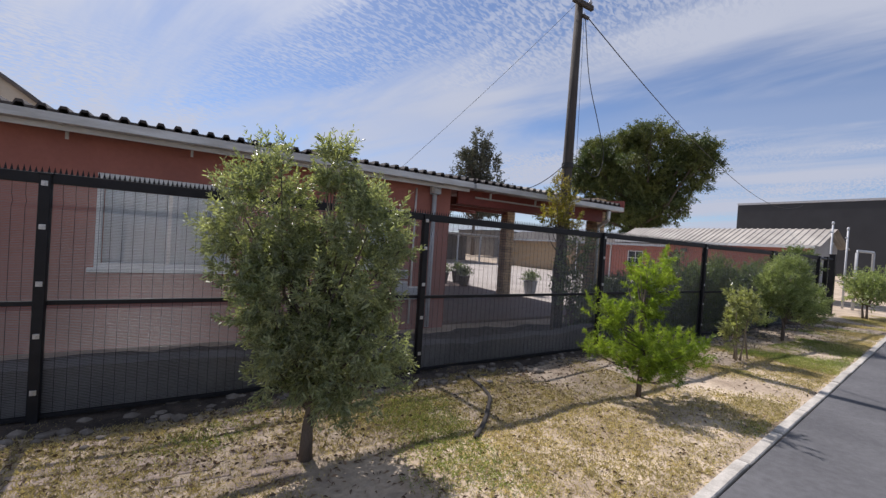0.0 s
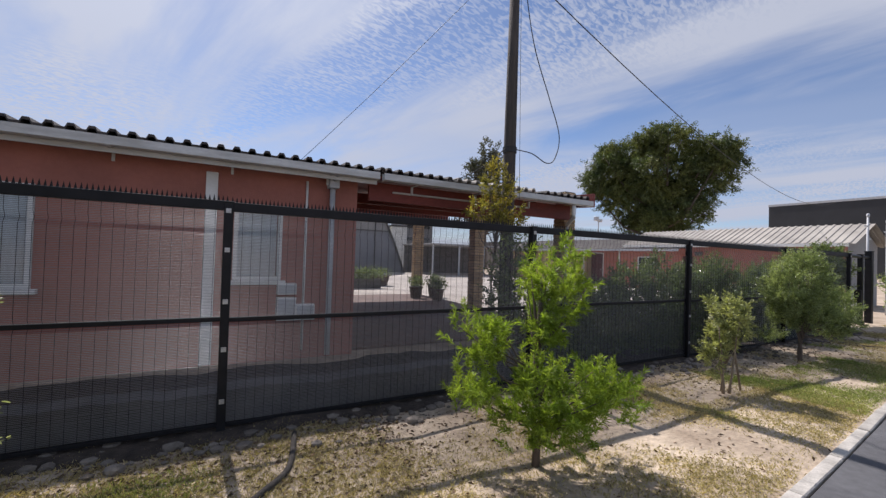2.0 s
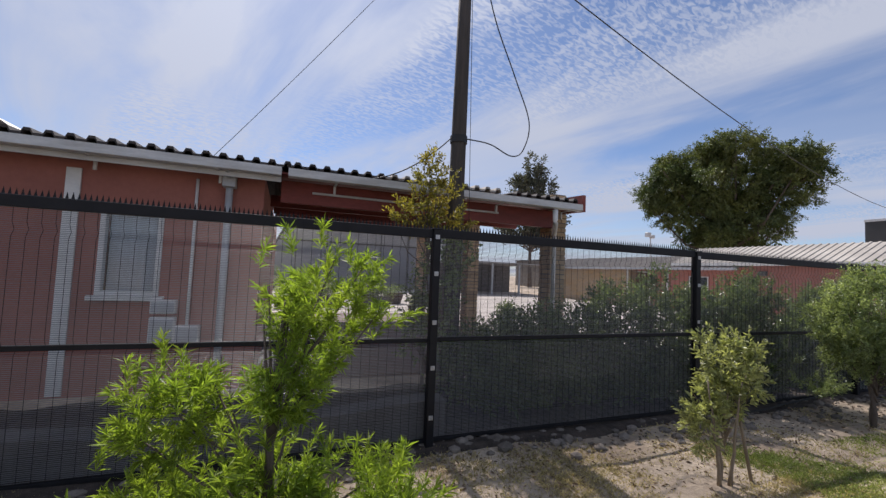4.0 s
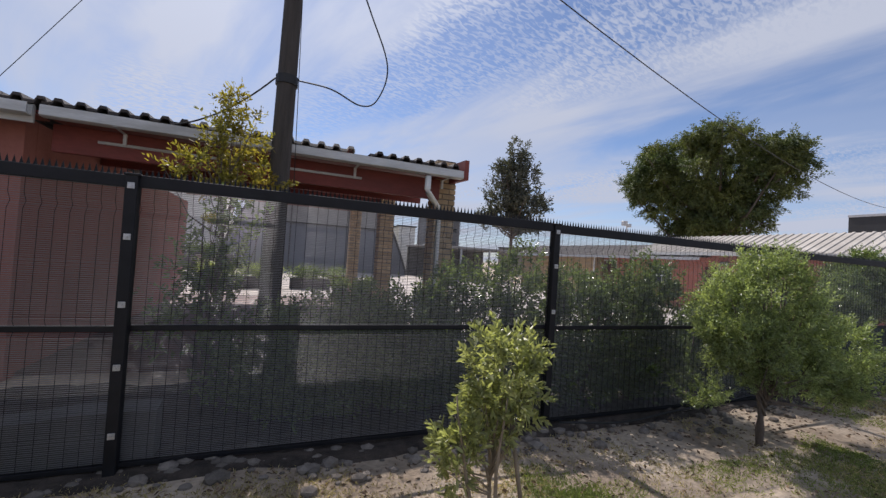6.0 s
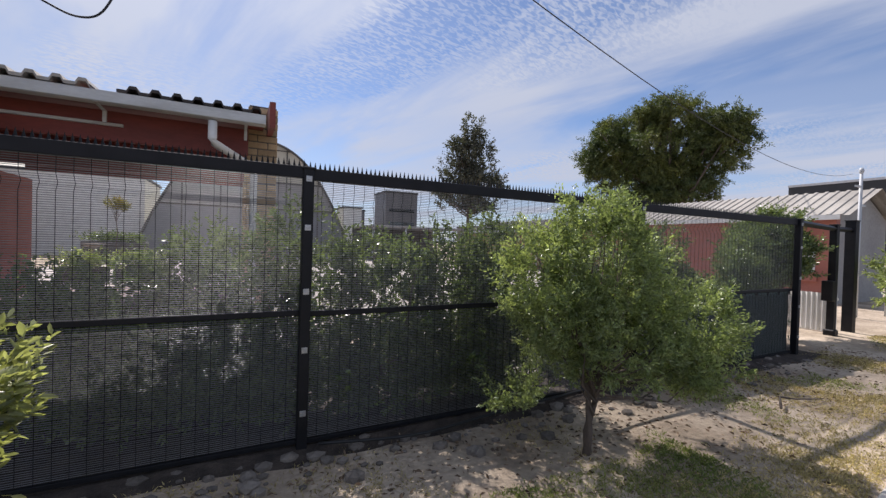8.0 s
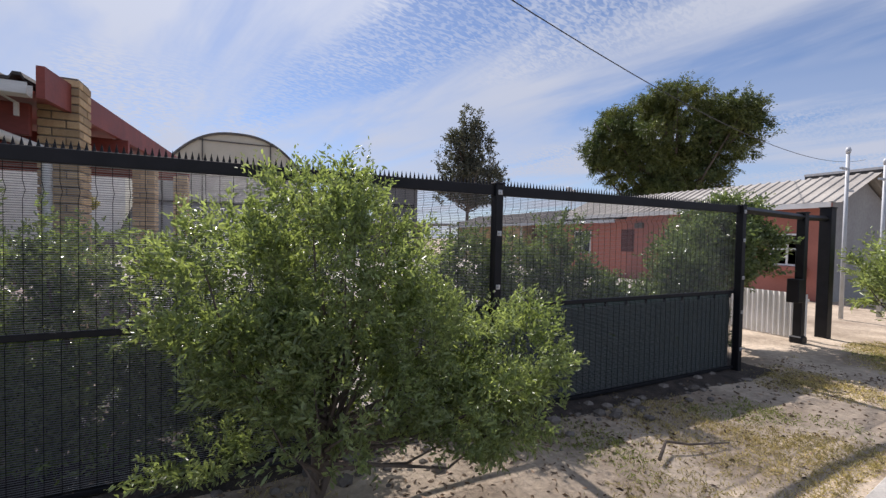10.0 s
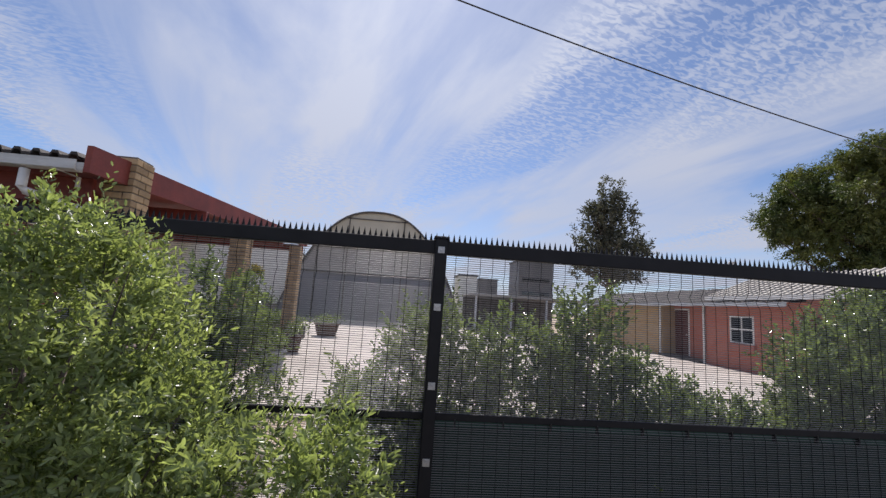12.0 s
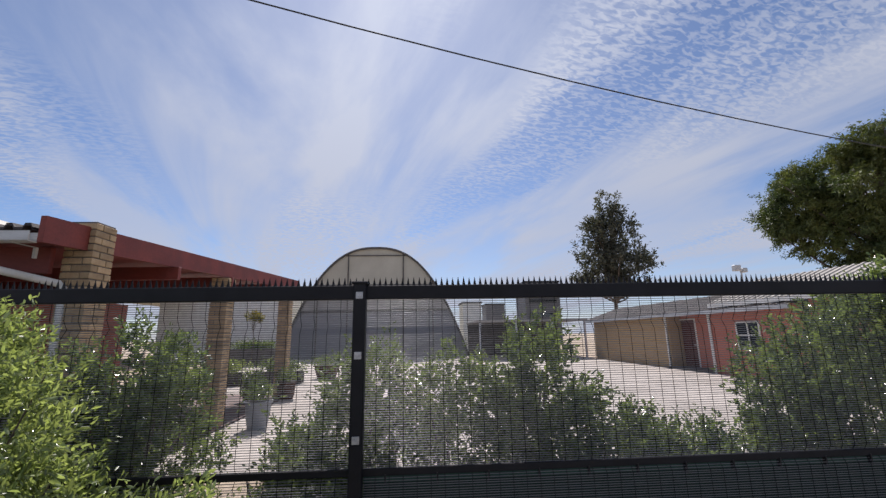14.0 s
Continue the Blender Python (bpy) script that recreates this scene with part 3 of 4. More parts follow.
WINDOWS = [(-3.42, -1.90, 1.02, 2.20), (0.10, 0.72, 1.12, 2.16), (-6.4, -5.0, 1.02, 2.20)]
wall_with_holes("wall_street", -9.0, 1.80, WY, WY + 0.23, -0.1, 2.72, WINDOWS, M["salmon"], "salmon painted plaster wall facing the street")
tagged(part("wall_patio", boxes((1.57, WY + 0.235, -0.1, 1.80, 10.6, 2.72)), M["salmon"]), "salmon painted side wall along the patio", "wall", kind="structure")
tagged(part("wall_back", boxes((-9.0, 10.4, -0.1, 1.565, 10.6, 2.72)), M["salmon"]), "salmon painted back wall", "wall", kind="structure")
tagged(part("wall_end", boxes((-9.2, WY, -0.1, -9.003, 10.6, 2.72)), M["salmon"]), "salmon painted end wall", "wall", kind="structure")
tagged(part("floor", boxes((-9.0, WY + 0.24, -0.1, 1.56, 10.4, 0.0)), M["plinth"]), "dark concrete indoor floor", "floor", kind="structure")


def window(i, x0, x1, z0, z1, panes):
    root = empty(f"window_{i}", pose(x0, WY, z0), "white framed window with a pale curtain behind the glass", "window", kind="structure")
    w, h = x1 - x0, z1 - z0
    f = 0.055
    part("window_frame", boxes((0.0, -0.025, 0.0, f, 0.07, h), (w - f, -0.025, 0.0, w, 0.07, h), (f, -0.025, 0.0, w - f, 0.07, f), (f, -0.025, h - f, w - f, 0.07, h), bevel=0.004), M["white"], root)
    for k in range(panes):
        a, b = f + (w - 2 * f) * k / panes, f + (w - 2 * f) * (k + 1) / panes
        if k:
            part("mullion", boxes((a - 0.02, -0.015, f, a + 0.02, 0.06, h - f), bevel=0.003), M["white"], root)
        part("pane", boxes((a + 0.02, 0.02, f, b - 0.02, 0.026, h - f)), M["clear"], root).visible_shadow = False
    part("window_sill", boxes((-0.06, -0.08, -0.06, w + 0.06, 0.06, -0.002), bevel=0.006), M["white"], root)
    part("curtain", boxes((0.06, 0.12, 0.03, w - 0.06, 0.14, h - 0.02)), M["curtain"], root)


for i, wn in enumerate(WINDOWS):
    window(i + 1, *wn, (2, 1, 2)[i])

tagged(part("trim", boxes((-0.25, WY - 0.03, 0.0, -0.11, WY - 0.002, 2.56), bevel=0.004), M["white"]), "white painted vertical wall strip", "trim", kind="structure")


def roof_sheet(name, x0, x1, y0, y1, z0, z1, pitch, depth, material, label, thick=0.03):
    """Trapezoid-ribbed sheet, its ribs running along y."""
    prof, x, k = [], x0, 0
    while x < x1:
        for dx, dz in ((0, 0), (0.42, 0), (0.55, 1), (0.85, 1), (0.98, 0)):
            prof.append((x + dx * pitch, dz * depth))
        x += pitch
    bm = bmesh.new()
    rows = [[bm.verts.new((px, y, z + pz)) for px, pz in prof] for y, z in ((y0, z0), (y1, z1))]
    low = [[bm.verts.new((px, y, z + pz - thick)) for px, pz in prof] for y, z in ((y0, z0), (y1, z1))]
    for i in range(len(prof) - 1):
        bm.faces.new((rows[0][i], rows[0][i + 1], rows[1][i + 1], rows[1][i]))
        bm.faces.new((low[0][i + 1], low[0][i], low[1][i], low[1][i + 1]))
        bm.faces.new((rows[0][i + 1], rows[0][i], low[0][i], low[0][i + 1]))
        bm.faces.new((rows[1][i], rows[1][i + 1], low[1][i + 1], low[1][i]))
    return tagged(part(name, bm, material), label, "roof", kind="structure")


roof_sheet("roof_main", -9.4, 2.02, 1.87, 10.8, 2.81, 3.37, 0.18, 0.05, M["roof"], "dark ribbed roof sheeting of the street building")
roof_sheet("roof_patio", 2.06, 3.30, 1.90, 11.0, 2.825, 3.37, 0.18, 0.045, M["roof"], "dark ribbed roof sheeting over the patio")
roof_sheet("roof_patio_pale", 3.325, 5.12, 1.89, 11.0, 2.829, 3.374, 0.18, 0.045, M["roof_pale"], "pale weathered ribbed sheets over the patio")
roof_sheet("roof_patio_end", 5.32, 6.5, 1.90, 11.0, 2.825, 3.37, 0.18, 0.045, M["roof"], "dark ribbed roof sheeting at the patio end")


def gutter(x0, x1, y, z, mat_, label):
    root = empty("gutter", pose(x0, y, z), label, "gutter", "gutters")
    w = x1 - x0
    bm = bmesh.new()
    prof = [(0.0, 0.10), (-0.01, 0.0), (0.012, -0.01), (0.10, -0.01), (0.11, 0.10), (0.102, 0.10), (0.094, 0.0), (0.012, 0.0), (0.006, 0.10)]
    a = [bm.verts.new((0, p[0], p[1])) for p in prof]
    b = [bm.verts.new((w, p[0], p[1])) for p in prof]
    for i in range(len(prof)):
        j = (i + 1) % len(prof)
        bm.faces.new((a[i], b[i], b[j], a[j]))
    bm.faces.new(a[::-1]), bm.faces.new(b)
    part("trough", bm, mat_, root)
    k = 0.6
    while k < w:
        part("bracket", boxes((k - 0.015, -0.014, -0.016, k + 0.015, 0.33, -0.0105), (k - 0.015, 0.30, -0.13, k + 0.015, 0.33, -0.016)), mat_, root)
        k += 1.25
    return root


gutter(-9.3, 2.0, 1.80, 2.665, M["gutter"], "pale painted metal gutter under the dark roof edge")
gutter(2.08, 6.62, 1.83, 2.67, M["gutter"], "pale painted metal gutter under the patio roof edge")
tagged(part("fascia_board", boxes((-9.2, 1.93, 2.60, 2.0, 1.955, 2.78)), M["gutter"]), "weathered pale fascia board behind the gutter", "fascia", kind="structure")
tagged(part("soffit", boxes((-9.2, 1.958, 2.70, 1.99, WY - 0.002, 2.715)), M["salmon"]), "painted soffit under the roof edge", "soffit", kind="structure")


def downpipe(points, r, mat_, label):
    bm = tube(bmesh.new(), points, [r] * len(points), 10)
    return tagged(part("downpipe", bm, mat_, smooth=True), label, "downpipe", "downpipes")


downpipe([(1.40, 2.19, 2.50), (1.40, 2.19, 1.2), (1.40, 2.19, 0.02)], 0.042, M["grey_paint"], "grey painted downpipe at the corner of the salmon wall")
downpipe([(1.04, WY - 0.02, 2.58), (1.04, WY - 0.02, 0.1)], 0.018, M["white"], "thin white conduit on the salmon wall")
downpipe([(6.12, 1.88, 2.64), (6.12, 1.88, 2.46), (6.14, 1.90, 2.42), (6.50, 2.42, 2.30), (6.53, 2.46, 2.26), (6.53, 2.46, 0.05)], 0.042, M["white"], "white painted downpipe with an elbow at the brick pillar")

hop = empty("rain_hopper", pose(1.40, 2.17, 2.50), "grey metal rainwater hopper under the gutter", "hopper")
part("body", boxes((-0.075, -0.09, 0.0, 0.075, 0.085, 0.16), bevel=0.008), M["grey_paint"], hop)
part("spout", tube(bmesh.new(), [(0, -0.08, 0.13), (0, -0.30, 0.19)], [0.035, 0.035], 8), M["grey_paint"], hop, smooth=True)

# meter boxes
for x, z0, z1 in ((0.80, 0.92, 1.08), (0.80, 0.55, 0.88), (1.06, 0.55, 0.78)):
    root = empty("meter_box", pose(x, WY - 0.002, z0), "white metal meter box on the salmon wall", "meter box", "meter boxes")
    part("body", boxes((-0.13, -0.12, 0, 0.13, 0, z1 - z0), bevel=0.008), M["white"], root)
    part("lid", boxes((-0.115, -0.13, 0.02, 0.115, -0.1205, z1 - z0 - 0.02), bevel=0.004), M["grey_paint"], root)

# patio roof timbers in red
def beam(name, spec, label):
    return tagged(part(name, boxes(spec, bevel=0.006), M["red"]), label, "beam", "patio beams")


# pale strip drawn on the beam where sun shows through a gap
tagged(part("trim_strip", boxes((2.4, 2.27, 2.545, 5.3, 2.297, 2.575), bevel=0.003), M["gutter"]), "pale strip on the red front beam, standing in for a sunlit gap", "trim", kind="structure")
beam("roof_beam", (2.0, 2.30, 2.40, 6.46, 2.36, 2.70), "red oxide painted front beam of the patio roof")
for y in (4.2, 6.1, 8.2, 10.2):
    beam("roof_beam", (1.81, y - 0.04, 2.46 + (y - 2) * 0.055, 6.80, y + 0.04, 2.66 + (y - 2) * 0.055), "red oxide painted rafter of the patio roof")
bm = bmesh.new()
v = [bm.verts.new(p) for p in ((6.66, 1.88, 2.66), (6.66, 1.88, 2.94), (6.66, 11.0, 3.46), (6.66, 11.0, 3.16), (6.72, 1.88, 2.66), (6.72, 1.88, 2.94), (6.72, 11.0, 3.46), (6.72, 11.0, 3.16))]
for f in ((0, 1, 2, 3), (7, 6, 5, 4), (0, 4, 5, 1), (1, 5, 6, 2), (2, 6, 7, 3), (3, 7, 4, 0)):
    bm.faces.new([v[k] for k in f])
tagged(part("barge_board", bm, M["red"]), "red oxide painted barge board along the roof end", "barge board", kind="structure")
bm = bmesh.new()
v = [bm.verts.new(p) for p in ((2.0, 1.96, 2.715), (6.62, 1.96, 2.715), (6.62, 10.9, 3.24), (2.0, 10.9, 3.24), (2.0, 1.96, 2.735), (6.62, 1.96, 2.735), (6.62, 10.9, 3.26), (2.0, 10.9, 3.26))]
for f in ((3, 2, 1, 0), (4, 5, 6, 7), (0, 1, 5, 4), (1, 2, 6, 5), (2, 3, 7, 6), (3, 0, 4, 7)):
    bm.faces.new([v[k] for k in f])
tagged(part("ceiling", bm, M["red"]), "red painted boarding under the patio roof", "ceiling", kind="structure")

# ---- the electricity pole and its lines ----
PX, PY = 4.26, 1.62
pole = empty("utility_pole", pose(PX, PY, 0), "weathered wooden electricity pole with a short crossarm", "utility pole")
part("shaft", tube(bmesh.new(), [(0, 0, -0.2), (0.0, 0, 2.0), (0.01, 0, 4.2), (0.02, 0, 7.05)], [0.125, 0.115, 0.10, 0.078], 12), M["pole"], pole, smooth=True)
part("crossarm", boxes((-0.28, -0.14, 6.72, 0.32, -0.06, 6.82), bevel=0.008), M["pole"], pole)
for x in (-0.2, 0.24):
    part("insulator", tube(bmesh.new(), [(x, -0.1, 6.82), (x, -0.1, 6.87), (x, -0.1, 6.93)], [0.03, 0.045, 0.02], 8), M["grey_paint"], pole, smooth=True)
part("collar", tube(bmesh.new(), [(0.006, 0, 3.36), (0.006, 0, 3.46)], [0.122, 0.122], 12), M["cable"], pole)


def line(name, points, r, label):
    bm = tube(bmesh.new(), points, [r] * len(points), 6)
    return tagged(part(name, bm, M["cable"], smooth=True), label, "cable", "overhead cables")


def sagging(a, b, sag, n=24):
    a, b = Vector(a), Vector(b)
    return [a.lerp(b, i / n) - Vector((0, 0, sag * 4 * (i / n) * (1 - i / n))) for i in range(n + 1)]


def smooth_line(knots, n=8):
    k = [Vector(p) for p in knots]
    k = [k[0] * 2 - k[1]] + k + [k[-1] * 2 - k[-2]]
    out = []
    for i in range(1, len(k) - 2):
        for j in range(n):
            t = j / n
            out.append(0.5 * (2 * k[i] + (k[i + 1] - k[i - 1]) * t + (2 * k[i - 1] - 5 * k[i] + 4 * k[i + 1] - k[i + 2]) * t * t + (3 * k[i] - k[i - 1] - 3 * k[i + 1] + k[i + 2]) * t ** 3))
    return out + [k[-2]]


part("bracket", boxes((0.02, -0.125, 6.50, 0.22, -0.075, 6.56), bevel=0.005), M["pole"], pole)
line("overhead_cable", sagging((PX + 0.2, PY - 0.1, 6.54), (45.6, 9.98, 7.28), 1.62), 0.011, "black overhead cable stretched from the pole")
line("overhead_cable", smooth_line([(PX + 0.1, PY - 0.1, 6.6), (4.72, 1.6, 5.4), (5.12, 1.6, 4.5), (5.39, 1.6, 3.86), (5.30, 1.6, 3.42), (5.10, 1.6, 3.30), (4.75, 1.6, 3.42), (PX + 0.11, PY - 0.02, 3.44)]), 0.009, "black cable hanging in a loop beside the pole")
line("overhead_cable", sagging((PX - 0.11, PY - 0.02, 3.42), (3.1, 1.86, 2.76), 0.12), 0.009, "black service cable from the pole to the roof edge")
line("overhead_cable", sagging((PX - 0.1, PY, 6.75), (1.0, 3.0, 2.98), 0.05), 0.004, "thin black cable from the pole to the roof")
line("overhead_cable", sagging((PX + 0.04, PY - 0.13, 6.6), (PX + 0.16, PY - 0.12, 2.2), 0.0, 6), 0.004, "thin cable running down the pole")


# ---- trees and shrubs on the verge ----
plant("olive_tree", (-1.65, -1.37, -0.05), [(-0.34, 0.18, 1.70, 0.36, 0.36, 0.52), (0.26, -0.14, 1.58, 0.36, 0.36, 0.60), (-0.02, 0.0, 1.20, 0.60, 0.52, 0.50), (0.12, -0.10, 0.80, 0.60, 0.50, 0.40), (0.08, -0.04, 2.15, 0.14, 0.14, 0.22)],
      2300, 28, 0.043, 0.27, "olive", "bushy grey-green young olive tree on the sandy verge", "tree", 11, trunk=0.045, limbs=40, spread=0.055, trunk_top=1.8, up=0.3)
tuft_plant("pine_shrub", (2.1, -1.60, -0.05), [(0.20, 0.05, 1.45, 0.34, 0.32, 0.34), (0.05, 0.0, 1.02, 0.20, 0.20, 0.18), (-0.42, 0.20, 0.95, 0.30, 0.28, 0.26), (-0.10, -0.1, 0.62, 0.50, 0.42, 0.28), (0.42, -0.22, 0.62, 0.36, 0.34, 0.26), (-0.50, 0.25, 0.58, 0.25, 0.25, 0.14), (0.30, -0.15, 0.50, 0.46, 0.42, 0.28), (-0.05, -0.10, 0.42, 0.42, 0.36, 0.18), (0.12, 0.0, 1.2, 0.28, 0.26, 0.2)],
           600, 56, 0.060, 0.12, "lime", "bright lime-green feathery young shrub on the verge", "shrub", 12, trunk=0.032)
plant("young_shrub", (5.5, -1.25, 0.0), [(0.05, 0.0, 0.92, 0.25, 0.24, 0.25), (-0.20, 0.03, 0.48, 0.14, 0.14, 0.24), (0.02, 0.02, 0.68, 0.22, 0.2, 0.16)],
      260, 15, 0.056, 0.32, "pale", "small pale-green shrub with thin bare stems", "shrub", 13, trunk=0.016, bark="twig", limbs=20, spread=0.045, stems=3, trunk_top=0.8)
stake = part("stake", tube(bmesh.new(), [(5.72, -1.32, -0.05), (5.60, -1.26, 0.70)], [0.014, 0.012], 7), M["twig"], smooth=True)
stake.name = "wooden_stake"
tagged(stake, "leaning pale wooden stake beside the small shrub", "stake")
plant("round_shrub", (8.66, -0.88, -0.05), [(0.14, 0.05, 1.38, 0.44, 0.42, 0.44), (-0.36, 0.12, 1.30, 0.36, 0.34, 0.36), (-0.18, 0.08, 0.98, 0.36, 0.34, 0.30), (0.50, -0.02, 1.04, 0.32, 0.34, 0.30), (0.24, 0.0, 0.76, 0.52, 0.42, 0.26), (1.00, -0.16, 0.92, 0.32, 0.32, 0.32), (0.78, -0.20, 0.66, 0.30, 0.30, 0.22), (-0.50, 0.28, 0.46, 0.24, 0.24, 0.10), (0.02, 0.05, 1.76, 0.26, 0.24, 0.15), (1.0, -0.05, 0.5, 0.22, 0.22, 0.16)],
      2000, 30, 0.036, 0.33, "fresh", "large round green shrub with dense small leaves", "shrub", 14, trunk=0.027, limbs=40, spread=0.066, stems=2, trunk_top=1.3, up=0.55, shell=0.66, lean=(0.1, 0))
plant("round_shrub", (17.2, -0.4, -0.05), [(0.0, 0.0, 1.2, 0.8, 0.7, 0.5), (0.7, 0.1, 1.0, 0.7, 0.6, 0.45), (-0.4, -0.1, 0.9, 0.5, 0.5, 0.4)],
      420, 22, 0.085, 0.3, "fresh", "loose green shrub beyond the gate", "shrub", 15, trunk=0.04, limbs=24, spread=0.13, stems=2)

# ---- hedge behind the fence ----
HEDGE = [(4.45, 0.78, 1.12, 0.42), (5.0, 0.78, 1.26, 0.46), (5.6, 0.76, 1.36, 0.48), (6.2, 0.68, 1.58, 0.48), (6.85, 0.55, 1.74, 0.50), (7.55, 0.50, 1.64, 0.52), (8.2, 0.50, 1.64, 0.48), (8.72, 0.52, 1.76, 0.37),
         (9.78, 0.60, 1.18, 0.26), (10.22, 0.58, 1.62, 0.36), (10.8, 0.60, 1.56, 0.46), (11.38, 0.60, 1.74, 0.36), (11.9, 0.58, 1.26, 0.40), (12.45, 0.58, 1.08, 0.42), (13.3, 0.62, 1.62, 0.40), (13.75, 0.74, 1.84, 0.42)]
for i, (x, y, h, r) in enumerate(HEDGE):
    plant("hedge_bush", (x, y, 0.0), [(0, 0, h - 0.40, r, 0.32, 0.38), (0.10, 0.0, h * 0.52, r * 1.15, 0.38, h * 0.34), (-0.12, -0.04, h * 0.3, r * 1.2, 0.42, h * 0.30), (0.06, -0.12, 0.26, r * 1.25, 0.34, 0.26), (0.0, -0.14, 0.45, r * 1.2, 0.30, 0.26)],
          900, 19, 0.047, 0.42, "hedge", "dark glossy green hedge bush behind the fence", "hedge bush", 40 + i, trunk=0.025, limbs=8, spread=0.07, group="hedge bushes", stems=2)
plant("hedge_tree", (14.75, 0.95, 0.0), [(-0.1, 0, 1.62, 0.60, 0.55, 0.42), (0.35, 0, 1.95, 0.50, 0.42, 0.30), (0.75, -0.1, 1.45, 0.45, 0.45, 0.50), (0.0, -0.1, 1.10, 0.40, 0.40, 0.30)],
      1000, 20, 0.062, 0.45, "hedge", "small glossy green tree beside the fence end", "tree", 60, trunk=0.05, limbs=26, spread=0.10, stems=3)
plant("yellowing_sapling", (3.77, 1.30, -0.1), [(0.05, 0, 2.75, 0.30, 0.28, 0.38), (-0.18, 0.0, 2.35, 0.34, 0.28, 0.22), (0.22, -0.05, 2.30, 0.30, 0.26, 0.18), (0.0, 0.0, 3.08, 0.12, 0.12, 0.18)],
      200, 16, 0.058, 0.32, "autumn", "slender sapling with sparse yellowing leaves beside the pole", "tree", 61, trunk=0.026, limbs=20, spread=0.07, trunk_top=2.7)
plant("bare_shrub", (3.75, 0.85, 0.0), [(-0.1, 0, 0.85, 0.36, 0.3, 0.40), (0.0, 0.05, 1.40, 0.34, 0.26, 0.30), (0.2, 0.0, 1.80, 0.24, 0.22, 0.22), (0.3, -0.05, 0.5, 0.36, 0.3, 0.35)],
      230, 15, 0.062, 0.38, "hedge", "thin open shrub behind the fence mesh", "shrub", 62, trunk=0.02, limbs=24, spread=0.08, stems=2)

# ---- brick pillars ----
BR = boxes((-0.108, -0.051, -0.0345, 0.108, 0.051, 0.0345), bevel=0.005)
brick_me = bpy.data.meshes.new("brick")
BR.to_mesh(brick_me)
BR.free()
brick_me.materials.append(M["brick"])


def brick_pillar(x, y, h, label):
    root = empty("brick_pillar", pose(x, y, 0.02), label, "pillar", "brick pillars")
    part("core", boxes((-0.151, -0.151, -0.1, 0.151, 0.151, h - 0.01)), M["mortar"], root)
    rows = int(h / 0.0835)
    for j in range(rows):
        z = 0.042 + j * 0.0835
        turn = 90 * (j % 2)
        for px, py, a in ((-0.058, -0.113, 0), (0.113, -0.058, 90), (0.058, 0.113, 0), (-0.113, 0.058, 90)):
            b = new("brick", brick_me)
            b.parent = root
            q = pose(0, 0, z, 0, 0, turn) @ (pose(px, py, 0, 0, 0, a) if j % 2 == 0 else pose(-px, py, 0, 0, 0, -a))
            b.matrix_basis = q @ pose(random.uniform(-.002, .002), random.uniform(-.002, .002), 0, 0, 0, random.uniform(-.5, .5))


brick_pillar(6.62, 2.62, 3.03, "yellow face brick corner pillar of the patio")
brick_pillar(6.62, 6.10, 2.85, "yellow face brick pillar of the patio")
brick_pillar(6.62, 10.15, 3.05, "yellow face brick pillar of the patio")

# ---- pots and planters in the yard ----
def pot(x, y, r, h, key, label, seed, leafy=True):
    root = empty("plant_pot", pose(x, y, 0.03), label, "plant pot", "plant pots")
    bm = bmesh.new()
    tube(bm, [(0, 0, 0), (0, 0, h * 0.5), (0, 0, h * 0.92), (0, 0, h * 0.93), (0, 0, h)], [r * 0.72, r * 0.88, r * 0.97, r * 1.08, r * 1.08], 20)
    part("pot", bm, M[key], root, smooth=False)
    part("soil", tube(bmesh.new(), [(0, 0, h), (0, 0, h + 0.012)], [r * 0.98, r * 0.9], 16), M["plinth"], root)
    if leafy:
        rng = np.random.default_rng(seed)
        n = 420
        pos = rng.normal(size=(n, 3)) * np.array([r * 0.55, r * 0.55, 0.1]) + np.array([0, 0, h + 0.14])
        way = rng.normal(size=(n, 3)) + np.array([0, 0, 1.0])
        new("foliage", leaf_mesh("foliage", pos, way, 0.07 + 0.08 * rng.random(n), 0.03 + 0.01 * rng.random(n), M["hedge"], rng)).parent = root


pot(7.58, 5.82, 0.24, 0.48, "bin", "grey plastic plant pot on the paving", 1, True)
pot(7.0, 9.4, 0.26, 0.46, "terracotta", "dark clay plant pot beside the pillar", 2)
pot(6.15, 9.2, 0.24, 0.40, "terracotta", "dark clay plant pot beside the pillar", 3)
pot(6.55, 8.3, 0.22, 0.38, "terracotta", "dark clay plant pot on the paving", 4)
pot(6.9, 15.0, 0.5, 0.5, "terracotta", "wide dark clay plant bowl with foliage", 6)

def trough(x, y, w, seed, label):
    root = empty("planter_trough", pose(x, y, 0.02), label, "planter", "planter troughs")
    part("body", boxes((-w / 2, -0.2, 0, w / 2, -0.16, 0.42), (-w / 2, 0.16, 0, w / 2, 0.2, 0.42), (-w / 2, -0.16, 0, -w / 2 + 0.04, 0.16, 0.42), (w / 2 - 0.04, -0.16, 0, w / 2, 0.16, 0.42), (-w / 2 + 0.04, -0.16, 0, w / 2 - 0.04, 0.16, 0.36)), M["plinth"], root)
    q = np.random.default_rng(seed)
    n = 1500
    pos = q.normal(size=(n, 3)) * np.array([w * 0.28, 0.14, 0.14]) + np.array([0, 0, 0.58])
    way = q.normal(size=(n, 3)) + np.array([0, 0, 0.9])
    new("foliage", leaf_mesh("foliage", pos, way, 0.07 + 0.09 * q.random(n), 0.03 + 0.02 * q.random(n), M["fresh" if seed % 2 else "hedge"], q)).parent = root


